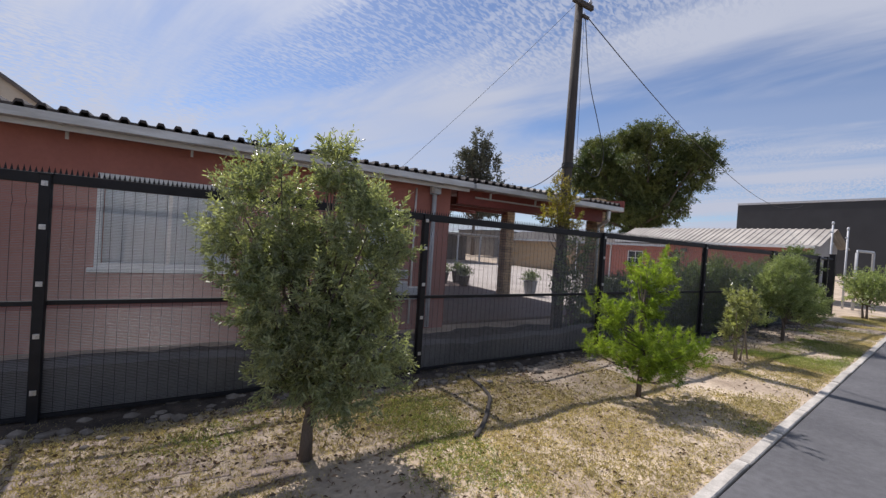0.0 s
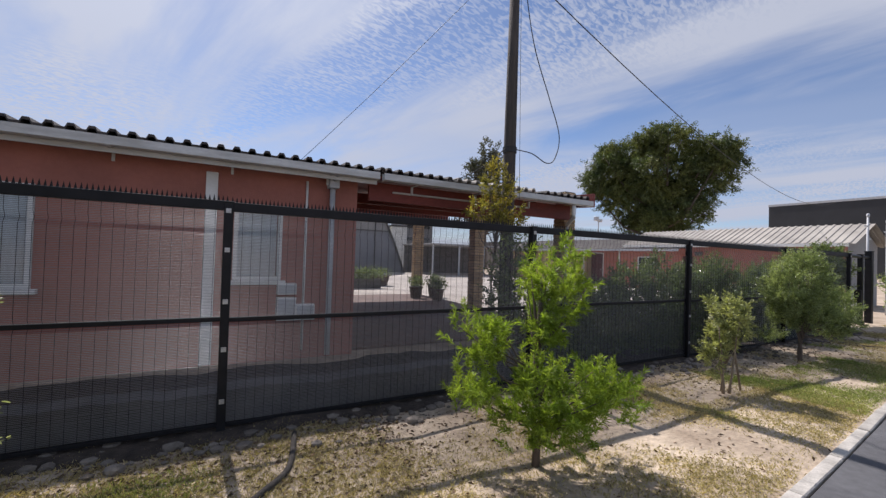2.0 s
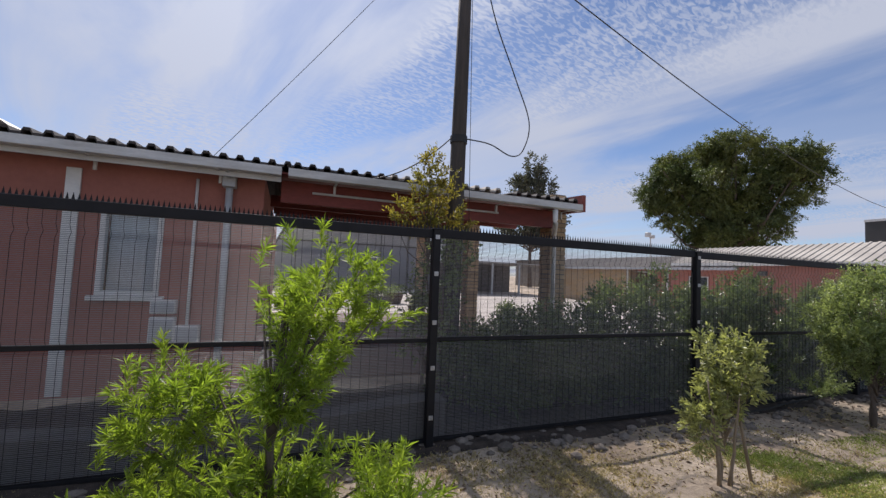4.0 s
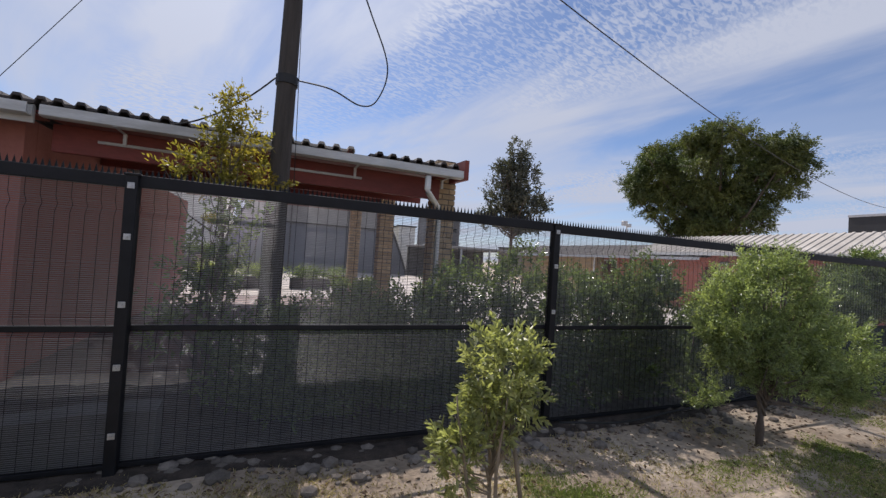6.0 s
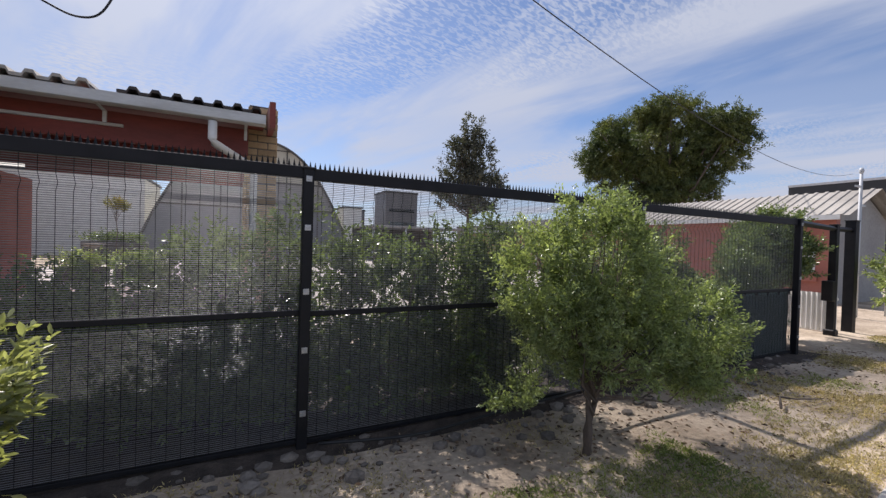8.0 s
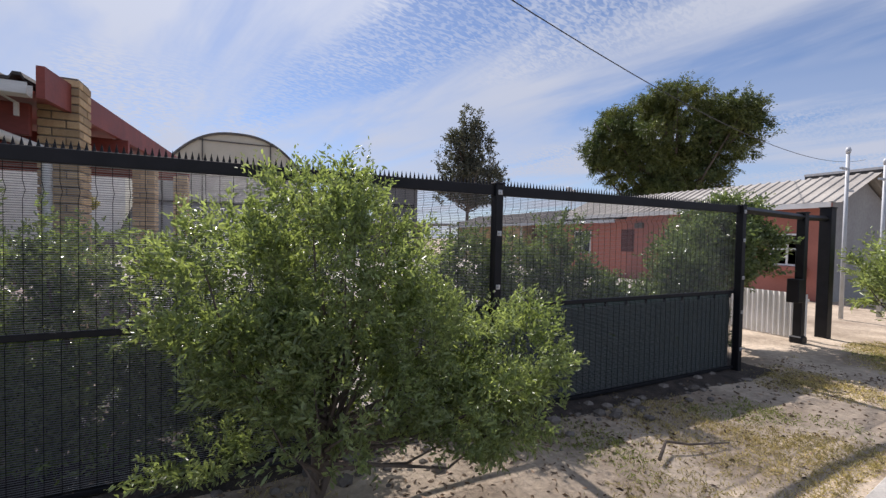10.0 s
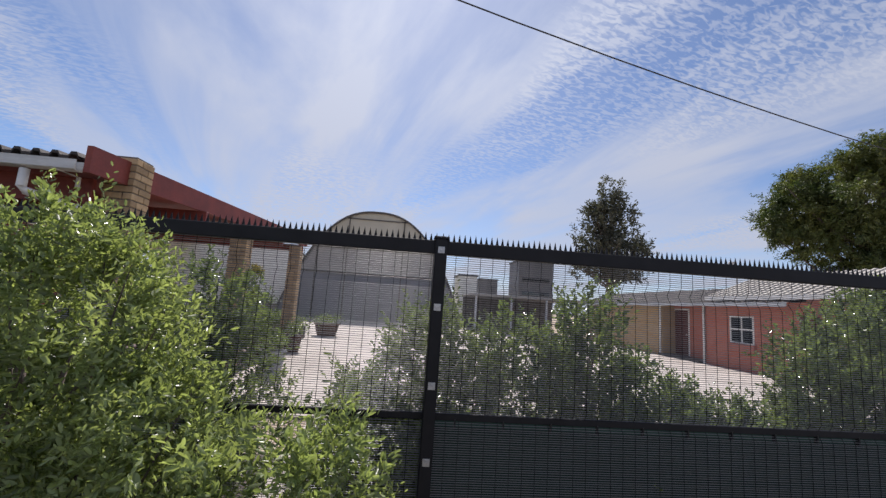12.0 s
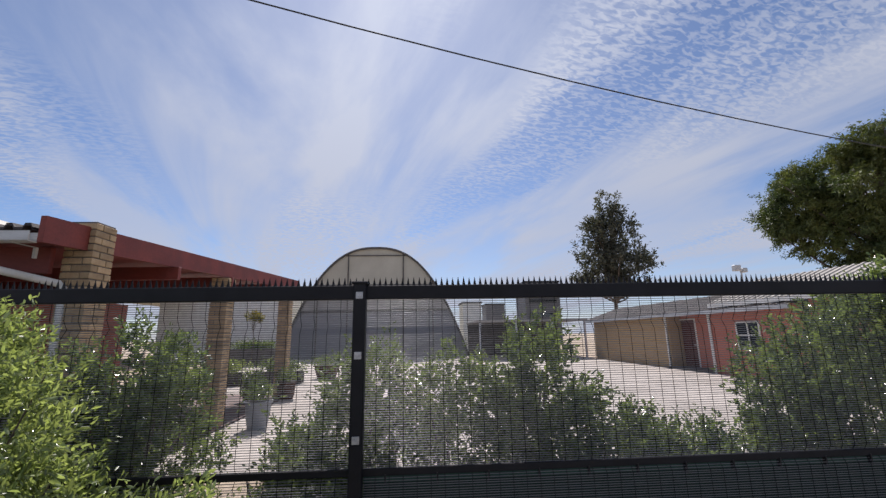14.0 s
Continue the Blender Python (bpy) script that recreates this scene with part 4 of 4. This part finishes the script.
trough(5.6, 13.5, 1.5, 90, "dark planter trough with leafy plants in the yard")
trough(3.6, 13.2, 1.4, 91, "dark planter trough with yellow-green plants in the yard")
trough(2.4, 12.2, 1.1, 93, "dark planter trough with yellow-green plants in the yard")

# raised planter with a clipped standard tree, and a stone urn
planter = empty("raised_planter", pose(0.6, 24.0, 0.02), "dark raised planter box with low plants", "planter")
part("body", boxes((-1.35, -0.45, -0.02, 1.35, 0.45, 1.0), bevel=0.02), M["plinth"], planter)
q = np.random.default_rng(97)
pos = q.normal(size=(1500, 3)) * np.array([0.6, 0.2, 0.14]) + np.array([0, 0, 1.15])
new("foliage", leaf_mesh("foliage", pos, q.normal(size=(1500, 3)) + np.array([0, 0, 0.9]), 0.12 + 0.1 * q.random(1500), 0.05 + 0.03 * q.random(1500), M["hedge"], q)).parent = planter
plant("standard_tree", (0.75, 23.2, 0.0), [(0, 0, 2.95, 0.42, 0.40, 0.20), (0.2, 0, 2.75, 0.3, 0.3, 0.14)], 90, 14, 0.11, 0.4, "autumn", "small standard tree with a thin bare stem", "tree", 98, trunk=0.04, limbs=12, spread=0.12)
urn = empty("garden_urn", pose(1.5, 16.6, 0.02), "grey stone bird bath on a slim pedestal in the yard", "bird bath")
part("pedestal", tube(bmesh.new(), [(0, 0, 0), (0, 0, 0.06), (0, 0, 0.1), (0, 0, 0.5), (0, 0, 0.86)], [0.2, 0.2, 0.1, 0.07, 0.11], 14), M["stone"], urn, smooth=True)
part("bowl", tube(bmesh.new(), [(0, 0, 0.86), (0, 0, 0.92), (0, 0, 1.02), (0, 0, 1.0)], [0.12, 0.26, 0.38, 0.33], 18), M["stone"], urn, smooth=True)

# ---- house across the yard ----
HX = 22.0
house = empty("house", pose(HX, 0, 0), "long low salmon and yellow brick house with sheet roofs", "house")
part("wall", boxes((0, 2.5, -0.3, 0.25, 8.8, 2.62)), M["salmon"], house, "salmon painted wall")
part("wall", boxes((0, 9.05, -0.3, 0.25, 10.68, 2.40), (0, 8.8, -0.3, 0.25, 9.05, 2.40), (0, 10.68, -0.3, 0.25, 11.72, 0.95), (0, 10.68, 1.92, 0.25, 11.72, 2.40), (0, 11.72, -0.3, 0.25, 13.05, 2.40), (0.251, 12.8, -0.3, 0.9, 13.05, 2.40)), M["far_red"], house, "salmon brick wall")
part("wall", boxes((0.6, 13.051, -0.3, 0.9, 14.75, 2.45), (0.6, 15.78, -0.3, 0.9, 15.95, 2.45), (0.6, 14.75, 2.10, 0.9, 15.78, 2.45)), M["far_red"], house, "recessed entrance wall")
part("wall", boxes((0.0, 15.7, -0.3, 0.25, 23.6, 2.45), (0.251, 15.7, -0.3, 0.9, 15.95, 2.45)), M["far_brick"], house, "yellow brick wall")
part("wall", boxes((0.25, 2.5, -0.3, 3.6, 2.7, 2.62)), M["far_grey"], house, "grey painted gable wall")
gb = bmesh.new()
q = [gb.verts.new(p) for p in ((-0.0, 2.5, 2.62), (3.6, 2.5, 2.62), (1.8, 2.5, 3.42), (0.0, 2.7, 2.62), (3.6, 2.7, 2.62), (1.8, 2.7, 3.42))]
for f in ((0, 1, 2), (5, 4, 3), (0, 3, 4, 1), (1, 4, 5, 2), (2, 5, 3, 0)):
    gb.faces.new([q[k] for k in f])
part("gable", gb, M["far_grey"], house, "grey painted gable")
part("wall", boxes((3.4, 2.7, -0.3, 3.6, 23.6, 2.4), (0.25, 23.4, -0.3, 3.4, 23.6, 2.45)), M["salmon"], house)
d = part("door", boxes((0.62, 14.76, -0.02, 0.68, 15.77, 2.09), bevel=0.005), M["door"], house, "dark red wooden door")
part("door_handle", boxes((0.58, 14.85, 1.0, 0.62, 14.95, 1.04)), M["bolt"], d)
part("door_frame", boxes((0.57, 14.69, -0.02, 0.63, 14.755, 2.16), (0.57, 15.775, -0.02, 0.63, 15.84, 2.16), (0.57, 14.755, 2.095, 0.63, 15.775, 2.16)), M["white"], house, "white door frame")
part("step", boxes((-0.25, 13.06, -0.1, 0.6, 15.69, 0.10), bevel=0.01), M["plinth"], house, "low concrete step")


def house_window(y0, y1, z0, z1, split):
    """A white steel-framed window in the wall towards the yard, with four panes."""
    f, ym, zm = 0.05, y0 + (y1 - y0) * 0.5, z0 + (z1 - z0) * split
    w = part("window", boxes((-0.03, y0, z0, 0.05, y0 + f, z1), (-0.03, y1 - f, z0, 0.05, y1, z1), (-0.03, y0 + f, z0, 0.05, y1 - f, z0 + f), (-0.03, y0 + f, z1 - f, 0.05, y1 - f, z1), (-0.02, ym - 0.025, z0 + f, 0.04, ym + 0.025, z1 - f), (-0.02, y0 + f, zm - 0.025, 0.04, ym - 0.025, zm + 0.025), (-0.02, ym + 0.025, zm - 0.025, 0.04, y1 - f, zm + 0.025)), M["white"], house, "white window frame with four panes")
    for a0, a1 in ((y0 + f, ym - 0.025), (ym + 0.025, y1 - f)):
        for b0, b1 in ((z0 + f, zm - 0.025), (zm + 0.025, z1 - f)):
            part("pane", boxes((0.0, a0, b0, 0.01, a1, b1)), M["glass"], w)
    part("window_sill", boxes((-0.12, y0 - 0.08, z0 - 0.28, -0.001, y1 + 0.08, z0 - 0.01), bevel=0.01), M["salmon"], house, "deep painted sill")


house_window(10.68, 11.72, 0.95, 1.92, 0.52)
house_window(2.95, 3.75, 0.90, 1.80, 0.52)
part("window", boxes((-0.02, 8.42, 1.08, -0.002, 9.04, 1.98), bevel=0.004), M["door"], house, "dark red window shutter")
for y in (12.98, 15.80):
    part("downpipe", tube(bmesh.new(), [(-0.06, y, 2.4), (-0.06, y, 0.0)], [0.05, 0.05], 8), M["white"], house, "white downpipe")
part("air_vent", boxes((-0.12, 8.0, 2.02, 0.0, 8.35, 2.22), bevel=0.01), M["plinth"], house, "small dark wall vent")


def house_roof(y0, y1, ex, rx, ez, rz, pitch, material, hip0=0.0):
    """One slope towards the yard and one away, ribbed across."""
    bm = bmesh.new()
    n = int((y1 - y0) / pitch)
    for s in (0, 1):
        rows = []
        for i in range(n):
            for dy, dz in ((0, 0), (0.5, 0), (0.6, 0.035), (0.9, 0.035)):
                y = y0 + (i + dy) * (y1 - y0) / n
                k = min(1.0, (y1 - y) / hip0) if hip0 else 1.0
                xe = ex if s == 0 else 2 * rx - ex
                rows.append((bm.verts.new((xe, y, ez + dz)), bm.verts.new((rx + (xe - rx) * (1 - k), y, ez + (rz - ez) * k + dz))))
        for a, b in zip(rows, rows[1:]):
            bm.faces.new((a[0], b[0], b[1], a[1]) if s else (a[1], b[1], b[0], a[0]))
    return part("roof", bm, material, house, "weathered sheet roof")


house_roof(2.1, 12.5, -0.35, 1.8, 2.58, 3.50, 0.27, M["roof_pale"])
house_roof(9.0, 23.8, -0.45, 1.75, 2.36, 3.10, 0.25, M["roof_tile"])
part("fascia", boxes((-0.38, 2.3, 2.46, -0.35, 12.5, 2.60)), M["white"], house, "white fascia board")
part("fascia", boxes((-0.48, 9.0, 2.24, -0.45, 23.8, 2.37)), M["grey_paint"], house, "pale fascia board")

# low wall and sheet fence by the gate
root = empty("sheet_fence", pose(16.3, 0.25, 0), "low pale corrugated sheet fence behind the gate", "sheet fence")
bm = bmesh.new()
zz = []
for i in range(84):
    y = 0.2 + i * 0.02
    zz.append((bm.verts.new((0.012 * math.cos(i * math.pi / 2), y, 0)), bm.verts.new((0.012 * math.cos(i * math.pi / 2), y, 0.72))))
for a, b in zip(zz, zz[1:]):
    bm.faces.new((a[0], b[0], b[1], a[1]))
s = part("sheet", bm, M["white"], root)
so = s.modifiers.new("thick", "SOLIDIFY")
so.thickness = 0.004
part("rail", boxes((0.036, 0.2, 0.6, 0.07, 1.86, 0.64)), M["white"], root)

# ---- barrel-roofed halls ----
def barrel_hall(cx, y, rise, spring, half, depth, power, levels, label):
    """A hall under one arched skin; its end wall in bands, levels being (top, material)."""
    root = empty("barrel_hall", pose(cx, y, 0), label, "hall", "barrel halls")
    n = 36

    def top(x):
        return spring + rise * (1 - abs(x / half) ** power)

    def reach(z):
        return half * max(0.0, min(1.0, 1 - (z - spring) / rise)) ** (1 / power) if z > spring else half

    arc = [(half * (2 * i / n - 1), top(half * (2 * i / n - 1))) for i in range(n + 1)]
    bm = bmesh.new()
    f = [bm.verts.new((x, -0.1, z)) for x, z in arc]
    b = [bm.verts.new((x, depth, z)) for x, z in arc]
    bm.faces.new(b)
    for i in range(n):
        bm.faces.new((f[i], f[i + 1], b[i + 1], b[i]))
    part("roof", bm, M["tunnel"], root, "cream barrel roof")
    z0 = -0.2
    for z1, key in levels:
        bm = bmesh.new()
        rows = [[bm.verts.new((e * reach(z) * 0.999, 0, z)) for e in (-1, 1)] for z in [z0 + (z1 - z0) * k / 10 for k in range(11)]]
        for p, q in zip(rows, rows[1:]):
            bm.faces.new((p[0], p[1], q[1], q[0]))
        w = part("wall", bm, M[key], root, "sheet end wall")
        w.modifiers.new("thick", "SOLIDIFY").thickness = 0.05
        if z1 < spring + rise - 0.2:
            r = reach(z1)
            part("band", boxes((-r, -0.08, z1 - 0.07, r, -0.055, z1 + 0.07)), M["plinth"], root)
        z0 = z1
    part("arch_rib", tube(bmesh.new(), [(x, -0.12, z + 0.02) for x, z in arc], [0.09] * len(arc), 6), M["plinth"], root)
    for x in (-half * 0.62, -half * 0.3, half * 0.3, half * 0.62):
        part("mullion", boxes((x - 0.045, -0.09, 0.0, x + 0.045, -0.056, top(x) - 0.02)), M["plinth"], root)
    z = spring + rise * 0.93
    r = reach(z)
    part("mullion", boxes((-r, -0.09, z - 0.04, r, -0.056, z + 0.04)), M["plinth"], root)


barrel_hall(7.35, 30.0, 8.6, 0.0, 7.26, 40, 2.48, ((3.6, "tunnel_mid"), (5.6, "far_grey"), (8.55, "tunnel")), "tall arched hall with cream sheet over a grey end wall")
barrel_hall(-11.8, 17.0, 2.9, 5.2, 5.2, 30, 1.5, ((5.2, "tunnel"), (8.05, "tunnel")), "tall hall with a cream barrel roof behind the building")

# ---- distance ----
def block(name, x0, y0, x1, y1, h, key, label, category="building", bands=0):
    root = empty(name, pose((x0 + x1) / 2, (y0 + y1) / 2, 0), label, category)
    w, d = (x1 - x0) / 2, (y1 - y0) / 2
    part("wall", boxes((-w, -d, -0.3, w, d, h)), M[key], root)
    part("roof", boxes((-w - 0.1, -d - 0.1, h + 0.003, w + 0.1, d + 0.1, h + h * 0.03)), M["charcoal"] if key != "charcoal" else M["grey_paint"], root)
    for k in range(bands):
        part("window", boxes((-w * 0.8, -d - 0.06, h * (0.2 + 0.7 * k / bands), w * 0.8, -d - 0.003, h * (0.2 + 0.7 * k / bands) + h * 0.06)), M["glass"], root)
    return root


block("dark_warehouse", 120, -40, 200, 45.5, 16.6, "charcoal", "large charcoal clad warehouse far behind the house")
block("tower_block", 27.5, 60, 33, 66, 9.4, "tunnel_dark", "grey block building in the distance", bands=3)
block("tower_block", 21.6, 62, 24.6, 66, 6.2, "tunnel_dark", "small grey block building in the distance")
block("white_shed", -9.5, 31, 0.6, 37, 5.2, "white", "plain white painted shed at the back of the yard", "shed")
block("white_shed", 14.6, 33, 16.2, 36, 4.3, "white", "small white painted hut at the back of the yard", "shed")

port = empty("carport", pose(18.4, 27.0, 0), "low open carport with a flat grey roof beside the brick house", "carport")
part("roof", boxes((-3.9, -2.8, 2.42, 3.5, 3.0, 2.56), bevel=0.02), M["far_grey"], port, "flat grey roof")
part("back_wall", boxes((-3.8, 2.7, -0.1, 3.4, 2.9, 2.415)), M["plinth"], port, "dark back wall")
for px in (-3.7, -1.3, 1.1, 3.3):
    part("support", boxes((px - 0.06, -2.7, -0.1, px + 0.06, -2.58, 2.415), bevel=0.008), M["grey_paint"], port)
block("long_shed", 38, 45, 70, 55, 4.0, "roof_tile", "low grey building in the distance", "shed")

fl = empty("floodlight", pose(33.0, 24.0, 0), "floodlight on a thin mast behind the house", "floodlight")
part("mast", tube(bmesh.new(), [(0, 0, 0), (0, 0, 5.6)], [0.06, 0.05], 8), M["grey_paint"], fl)
part("lamp_head", boxes((-0.5, -0.15, 5.6, -0.05, 0.2, 6.0), (0.05, -0.15, 5.5, 0.4, 0.2, 5.8), bevel=0.03), M["grey_paint"], fl)

def mast(x, y, h):
    root = empty("camera_mast", pose(x, y, 0), "pale metal mast with small camera arms", "mast", "camera masts")
    part("mast", tube(bmesh.new(), [(0, 0, 0), (0, 0, h)], [0.04, 0.032], 8), M["grey_paint"], root, smooth=True)
    part("arm", boxes((-0.28, -0.02, h - 0.32, 0.05, 0.02, h - 0.28)), M["grey_paint"], root)
    part("arm", boxes((-0.02, -0.02, h - 0.75, 0.26, 0.02, h - 0.71)), M["grey_paint"], root)
    part("camera_head", tube(bmesh.new(), [(0, 0, h), (0, 0, h + 0.08), (0, 0, h + 0.14)], [0.03, 0.05, 0.03], 10), M["grey_paint"], root, smooth=True)


mast(19.3, 1.15, 3.35)
mast(20.4, 0.95, 3.2)
fr = empty("pipe_frame", pose(21.0, 0.5, 0), "pale metal pipe frame beyond the gate", "pipe frame")
part("frame", tube(bmesh.new(), [(-0.8, 0.1, 0), (-0.8, 0.1, 2.3), (-0.7, 0.1, 2.38), (0.5, -0.1, 2.38), (0.58, -0.1, 2.3), (0.58, -0.1, 0)], [0.05] * 6, 8), M["grey_paint"], fr, smooth=True)

# big trees
big = [(-7.2, 0, 16.4, 3.2, 3.8, 3.0), (-4.2, 1, 19.8, 3.4, 3.8, 2.6), (1.8, -1, 20.6, 4.0, 4.0, 2.6), (6.6, 0, 18.8, 3.4, 3.8, 2.8), (0, 0, 15.4, 7.4, 6.2, 4.8), (5.8, 1, 14.0, 4.0, 4.2, 3.6), (-3.4, 0, 11.8, 5.4, 5.0, 3.6), (2.4, 0, 9.8, 5.2, 5.0, 3.4), (9.2, 0, 16.6, 1.8, 2.4, 2.0), (-8.8, 0, 13.8, 1.8, 2.2, 1.9), (0, 0, 7.6, 4.4, 4.0, 2.4)]
lumps = np.random.default_rng(70)
for l in list(big):
    for k in range(7):
        d = lumps.normal(size=3)
        d[2] = abs(d[2]) * 0.9 - 0.15
        d /= np.linalg.norm(d)
        q = 1.25 + 0.85 * lumps.random()
        big.append((l[0] + d[0] * l[3] * 0.95, l[1] + d[1] * l[4] * 0.95, l[2] + d[2] * l[5] * 0.95, q, q, q * 0.8))
plant("big_tree", (65.5, 39.6, 0), [tuple(1.06 * c for c in l) for l in big], 4200, 40, 0.42, 0.36, "dark_leaf", "large dense dark-green tree with a rounded lumpy crown", "tree", 71, trunk=0.7, limbs=50, spread=0.52, up=-0.5, shell=0.6, turn=-56, loose=0.34, gap=-0.42)
tall = [(0, 0, 12.8, 2.8, 2.6, 3.2), (1.2, 0, 9.2, 3.8, 3.4, 2.4), (-1.6, 0.3, 7.6, 3.4, 3.0, 1.8), (0.1, 0, 16.0, 1.8, 1.7, 1.9), (-1.9, 0, 10.8, 2.4, 2.2, 1.6), (1.6, 0, 6.4, 2.6, 2.4, 1.2), (1.8, 0, 13.2, 1.8, 1.6, 1.5), (-1.4, 0, 14.2, 1.6, 1.5, 1.3)]
plant("tall_tree", (35.6, 47.3, 0), [tuple(1.1 * c for c in l) for l in tall], 1150, 14, 0.45, 0.42, "grey_leaf", "tall thin grey-green tree with gaps in its crown", "tree", 72, trunk=0.30, limbs=70, spread=0.36, shell=0.35, trunk_top=15.5, turn=-38, loose=0.36)

# ---- loose stones, hose, litter, grass ----
def stuff_of(name, build, label, category):
    return tagged(build, label, category, kind="stuff")


rng = np.random.default_rng(5)
vs, fs = [], []
for i in range(900):
    x = rng.uniform(-7, 13.4)
    y = -0.22 + 0.15 * rng.normal() - 0.06 * math.sin(x * 1.3)
    s = 0.012 + 0.048 * rng.random() ** 2.2
    bm = bmesh.new()
    bmesh.ops.create_icosphere(bm, subdivisions=1, radius=s)
    b = len(vs)
    z = ground_z(x, y) + s * 0.25
    for v in bm.verts:
        k = 1 + 0.28 * noise.noise(v.co * 30 + Vector((i * 3.1, 0, 0)))
        vs.append((x + v.co.x * k * 1.25, y + v.co.y * k, z + v.co.z * k * 0.75))
    for f in bm.faces:
        fs.append([b + v.index for v in f.verts])
    bm.free()
stuff_of("loose_stones", new("loose_stones", mesh_of("loose_stones", vs, fs, M["stone"])), "row of small loose stones along the fence foot", "stones")

hose_pts = smooth_line([(0.55, -0.35, 0.02), (0.42, -0.9, 0.02), (0.16, -1.22, 0.02), (-0.10, -1.48, 0.02), (-0.34, -1.68, 0.02)])
hose_pts = [Vector((p.x, p.y, ground_z(p.x, p.y) + 0.015)) for p in hose_pts]
hose = part("old_pipe", tube(bmesh.new(), hose_pts, [0.022] * len(hose_pts), 9), M["pole"], smooth=True)
tagged(hose, "dark weathered pipe lying curved on the dry grass", "pipe")
pipe_pts = smooth_line([(6.9, -0.12, 0.05), (7.6, -0.22, 0.03), (8.4, -0.12, 0.03), (9.4, -0.05, 0.05), (10.1, 0.0, 0.08)])
tagged(part("irrigation_pipe", tube(bmesh.new(), pipe_pts, [0.011] * len(pipe_pts), 7), M["cable"], smooth=True), "thin dark irrigation pipe along the fence foot", "pipe")
br_pts = [(10.9, -1.05, 0.02), (11.1, -0.95, 0.06), (11.25, -1.02, 0.04), (11.6, -1.1, 0.02)]
tagged(part("fallen_branch", tube(bmesh.new(), br_pts, [0.012, 0.01, 0.008, 0.004], 6), M["bark"], smooth=True), "thin fallen branch on the sand", "branch")


def grass(name, n, seed, key, test, length, label):
    r = np.random.default_rng(seed)
    p = []
    while len(p) < n:
        x, y = r.uniform(-7, 19), r.uniform(-3.6, 0.1)
        if y < kerb_y(x) + 0.09:
            continue
        d = test(x, y)
        if r.random() > d:
            continue
        for k in range(4):
            a, c = x + r.normal() * 0.018, y + r.normal() * 0.018
            p.append((a, c, ground_z(a, c) - 0.004))
    pos = np.array(p)
    m = len(pos)
    way = r.normal(size=(m, 3)) * np.array([0.75, 0.75, 0.3]) + np.array([0, 0, 0.75])
    way[:, 2] = np.abs(way[:, 2])
    ln = length * (0.4 + 0.9 * r.random(m))
    return stuff_of(name, new(name, leaf_mesh(name, pos, way, ln, np.full(m, 0.0050) + 0.003 * r.random(m), M[key], r)), label, "grass")


def patch(x, y, s, o):
    return noise.noise(Vector((x * s + o, y * s, o)))


grass("dry_grass", 290000, 81, "straw", lambda x, y: max(0.0, min(1.0, 0.45 + 1.5 * patch(x, y, 0.8, 3.0) + (0.25 if x < 2.6 else 0.12 if x < 6.5 and y < -1.35 else -0.35 if x < 8.8 else -0.15) - 0.5 * max(0.0, y + 0.55))), 0.038, "short dry straw-coloured grass on the verge")
grass("green_grass", 76000, 82, "turf", lambda x, y: max(0.0, min(1.0, 0.02 + 1.3 * patch(x, y, 0.9, 9.0) + (0.4 if 6 < x < 9.4 and y < -1.0 else -0.25 if x > 9.4 else 0.0) + (-0.10 if x < 1.5 else -0.38 if x < 6.0 else 0.0) - 0.6 * max(0.0, y + 0.7))), 0.042, "thin green grass in patches on the verge")

r = np.random.default_rng(83)
n = 17000
x = np.where(r.random(n) < 0.45, r.uniform(-7, 1.5, n), r.uniform(-7, 15, n))
y = np.where(r.random(n) < 0.55, -0.5 + 0.5 * r.normal(size=n), r.uniform(-3.0, 0.0, n))
ok = (y > -3.0 + 0.105 * x) & (y < 0.05)
x, y = x[ok], y[ok]
pos = np.array([(a, c, ground_z(a, c) + 0.004) for a, c in zip(x, y)])
way = r.normal(size=(len(pos), 3)) * np.array([1, 1, 0.18])
stuff_of("fallen_leaves", new("fallen_leaves", leaf_mesh("fallen_leaves", pos, way, 0.03 + 0.03 * r.random(len(pos)), 0.012 + 0.014 * r.random(len(pos)), M["litter"], r)), "scattered brown fallen leaves on the soil", "leaves")

# old paving bricks showing through the thin soil at the start of the verge
paving = empty("brick_paving", None, "half-buried old paving bricks in the sandy soil", "paving", kind="structure")
paver_me = bpy.data.meshes.new("paver")
bm = boxes((-0.104, -0.050, -0.05, 0.104, 0.050, 0.0), bevel=0.006)
bm.to_mesh(paver_me)
bm.free()
paver_me.materials.append(M["paver"])
pr = random.Random(91)
for j in range(11):
    for i in range(13):
        px, py = -4.5 + i * 0.216 + 0.108 * (j % 2), -1.62 + j * 0.108
        if pr.random() < 0.2 or patch(px, py, 1.4, 5.0) < -0.12:
            continue
        q = new("paver", paver_me)
        q.parent = paving
        q.matrix_basis = pose(px, py, ground_z(px, py) + 0.002 + pr.uniform(-0.006, 0.005), pr.uniform(-1.5, 1.5), pr.uniform(-1.5, 1.5), -8 + pr.uniform(-2, 2))
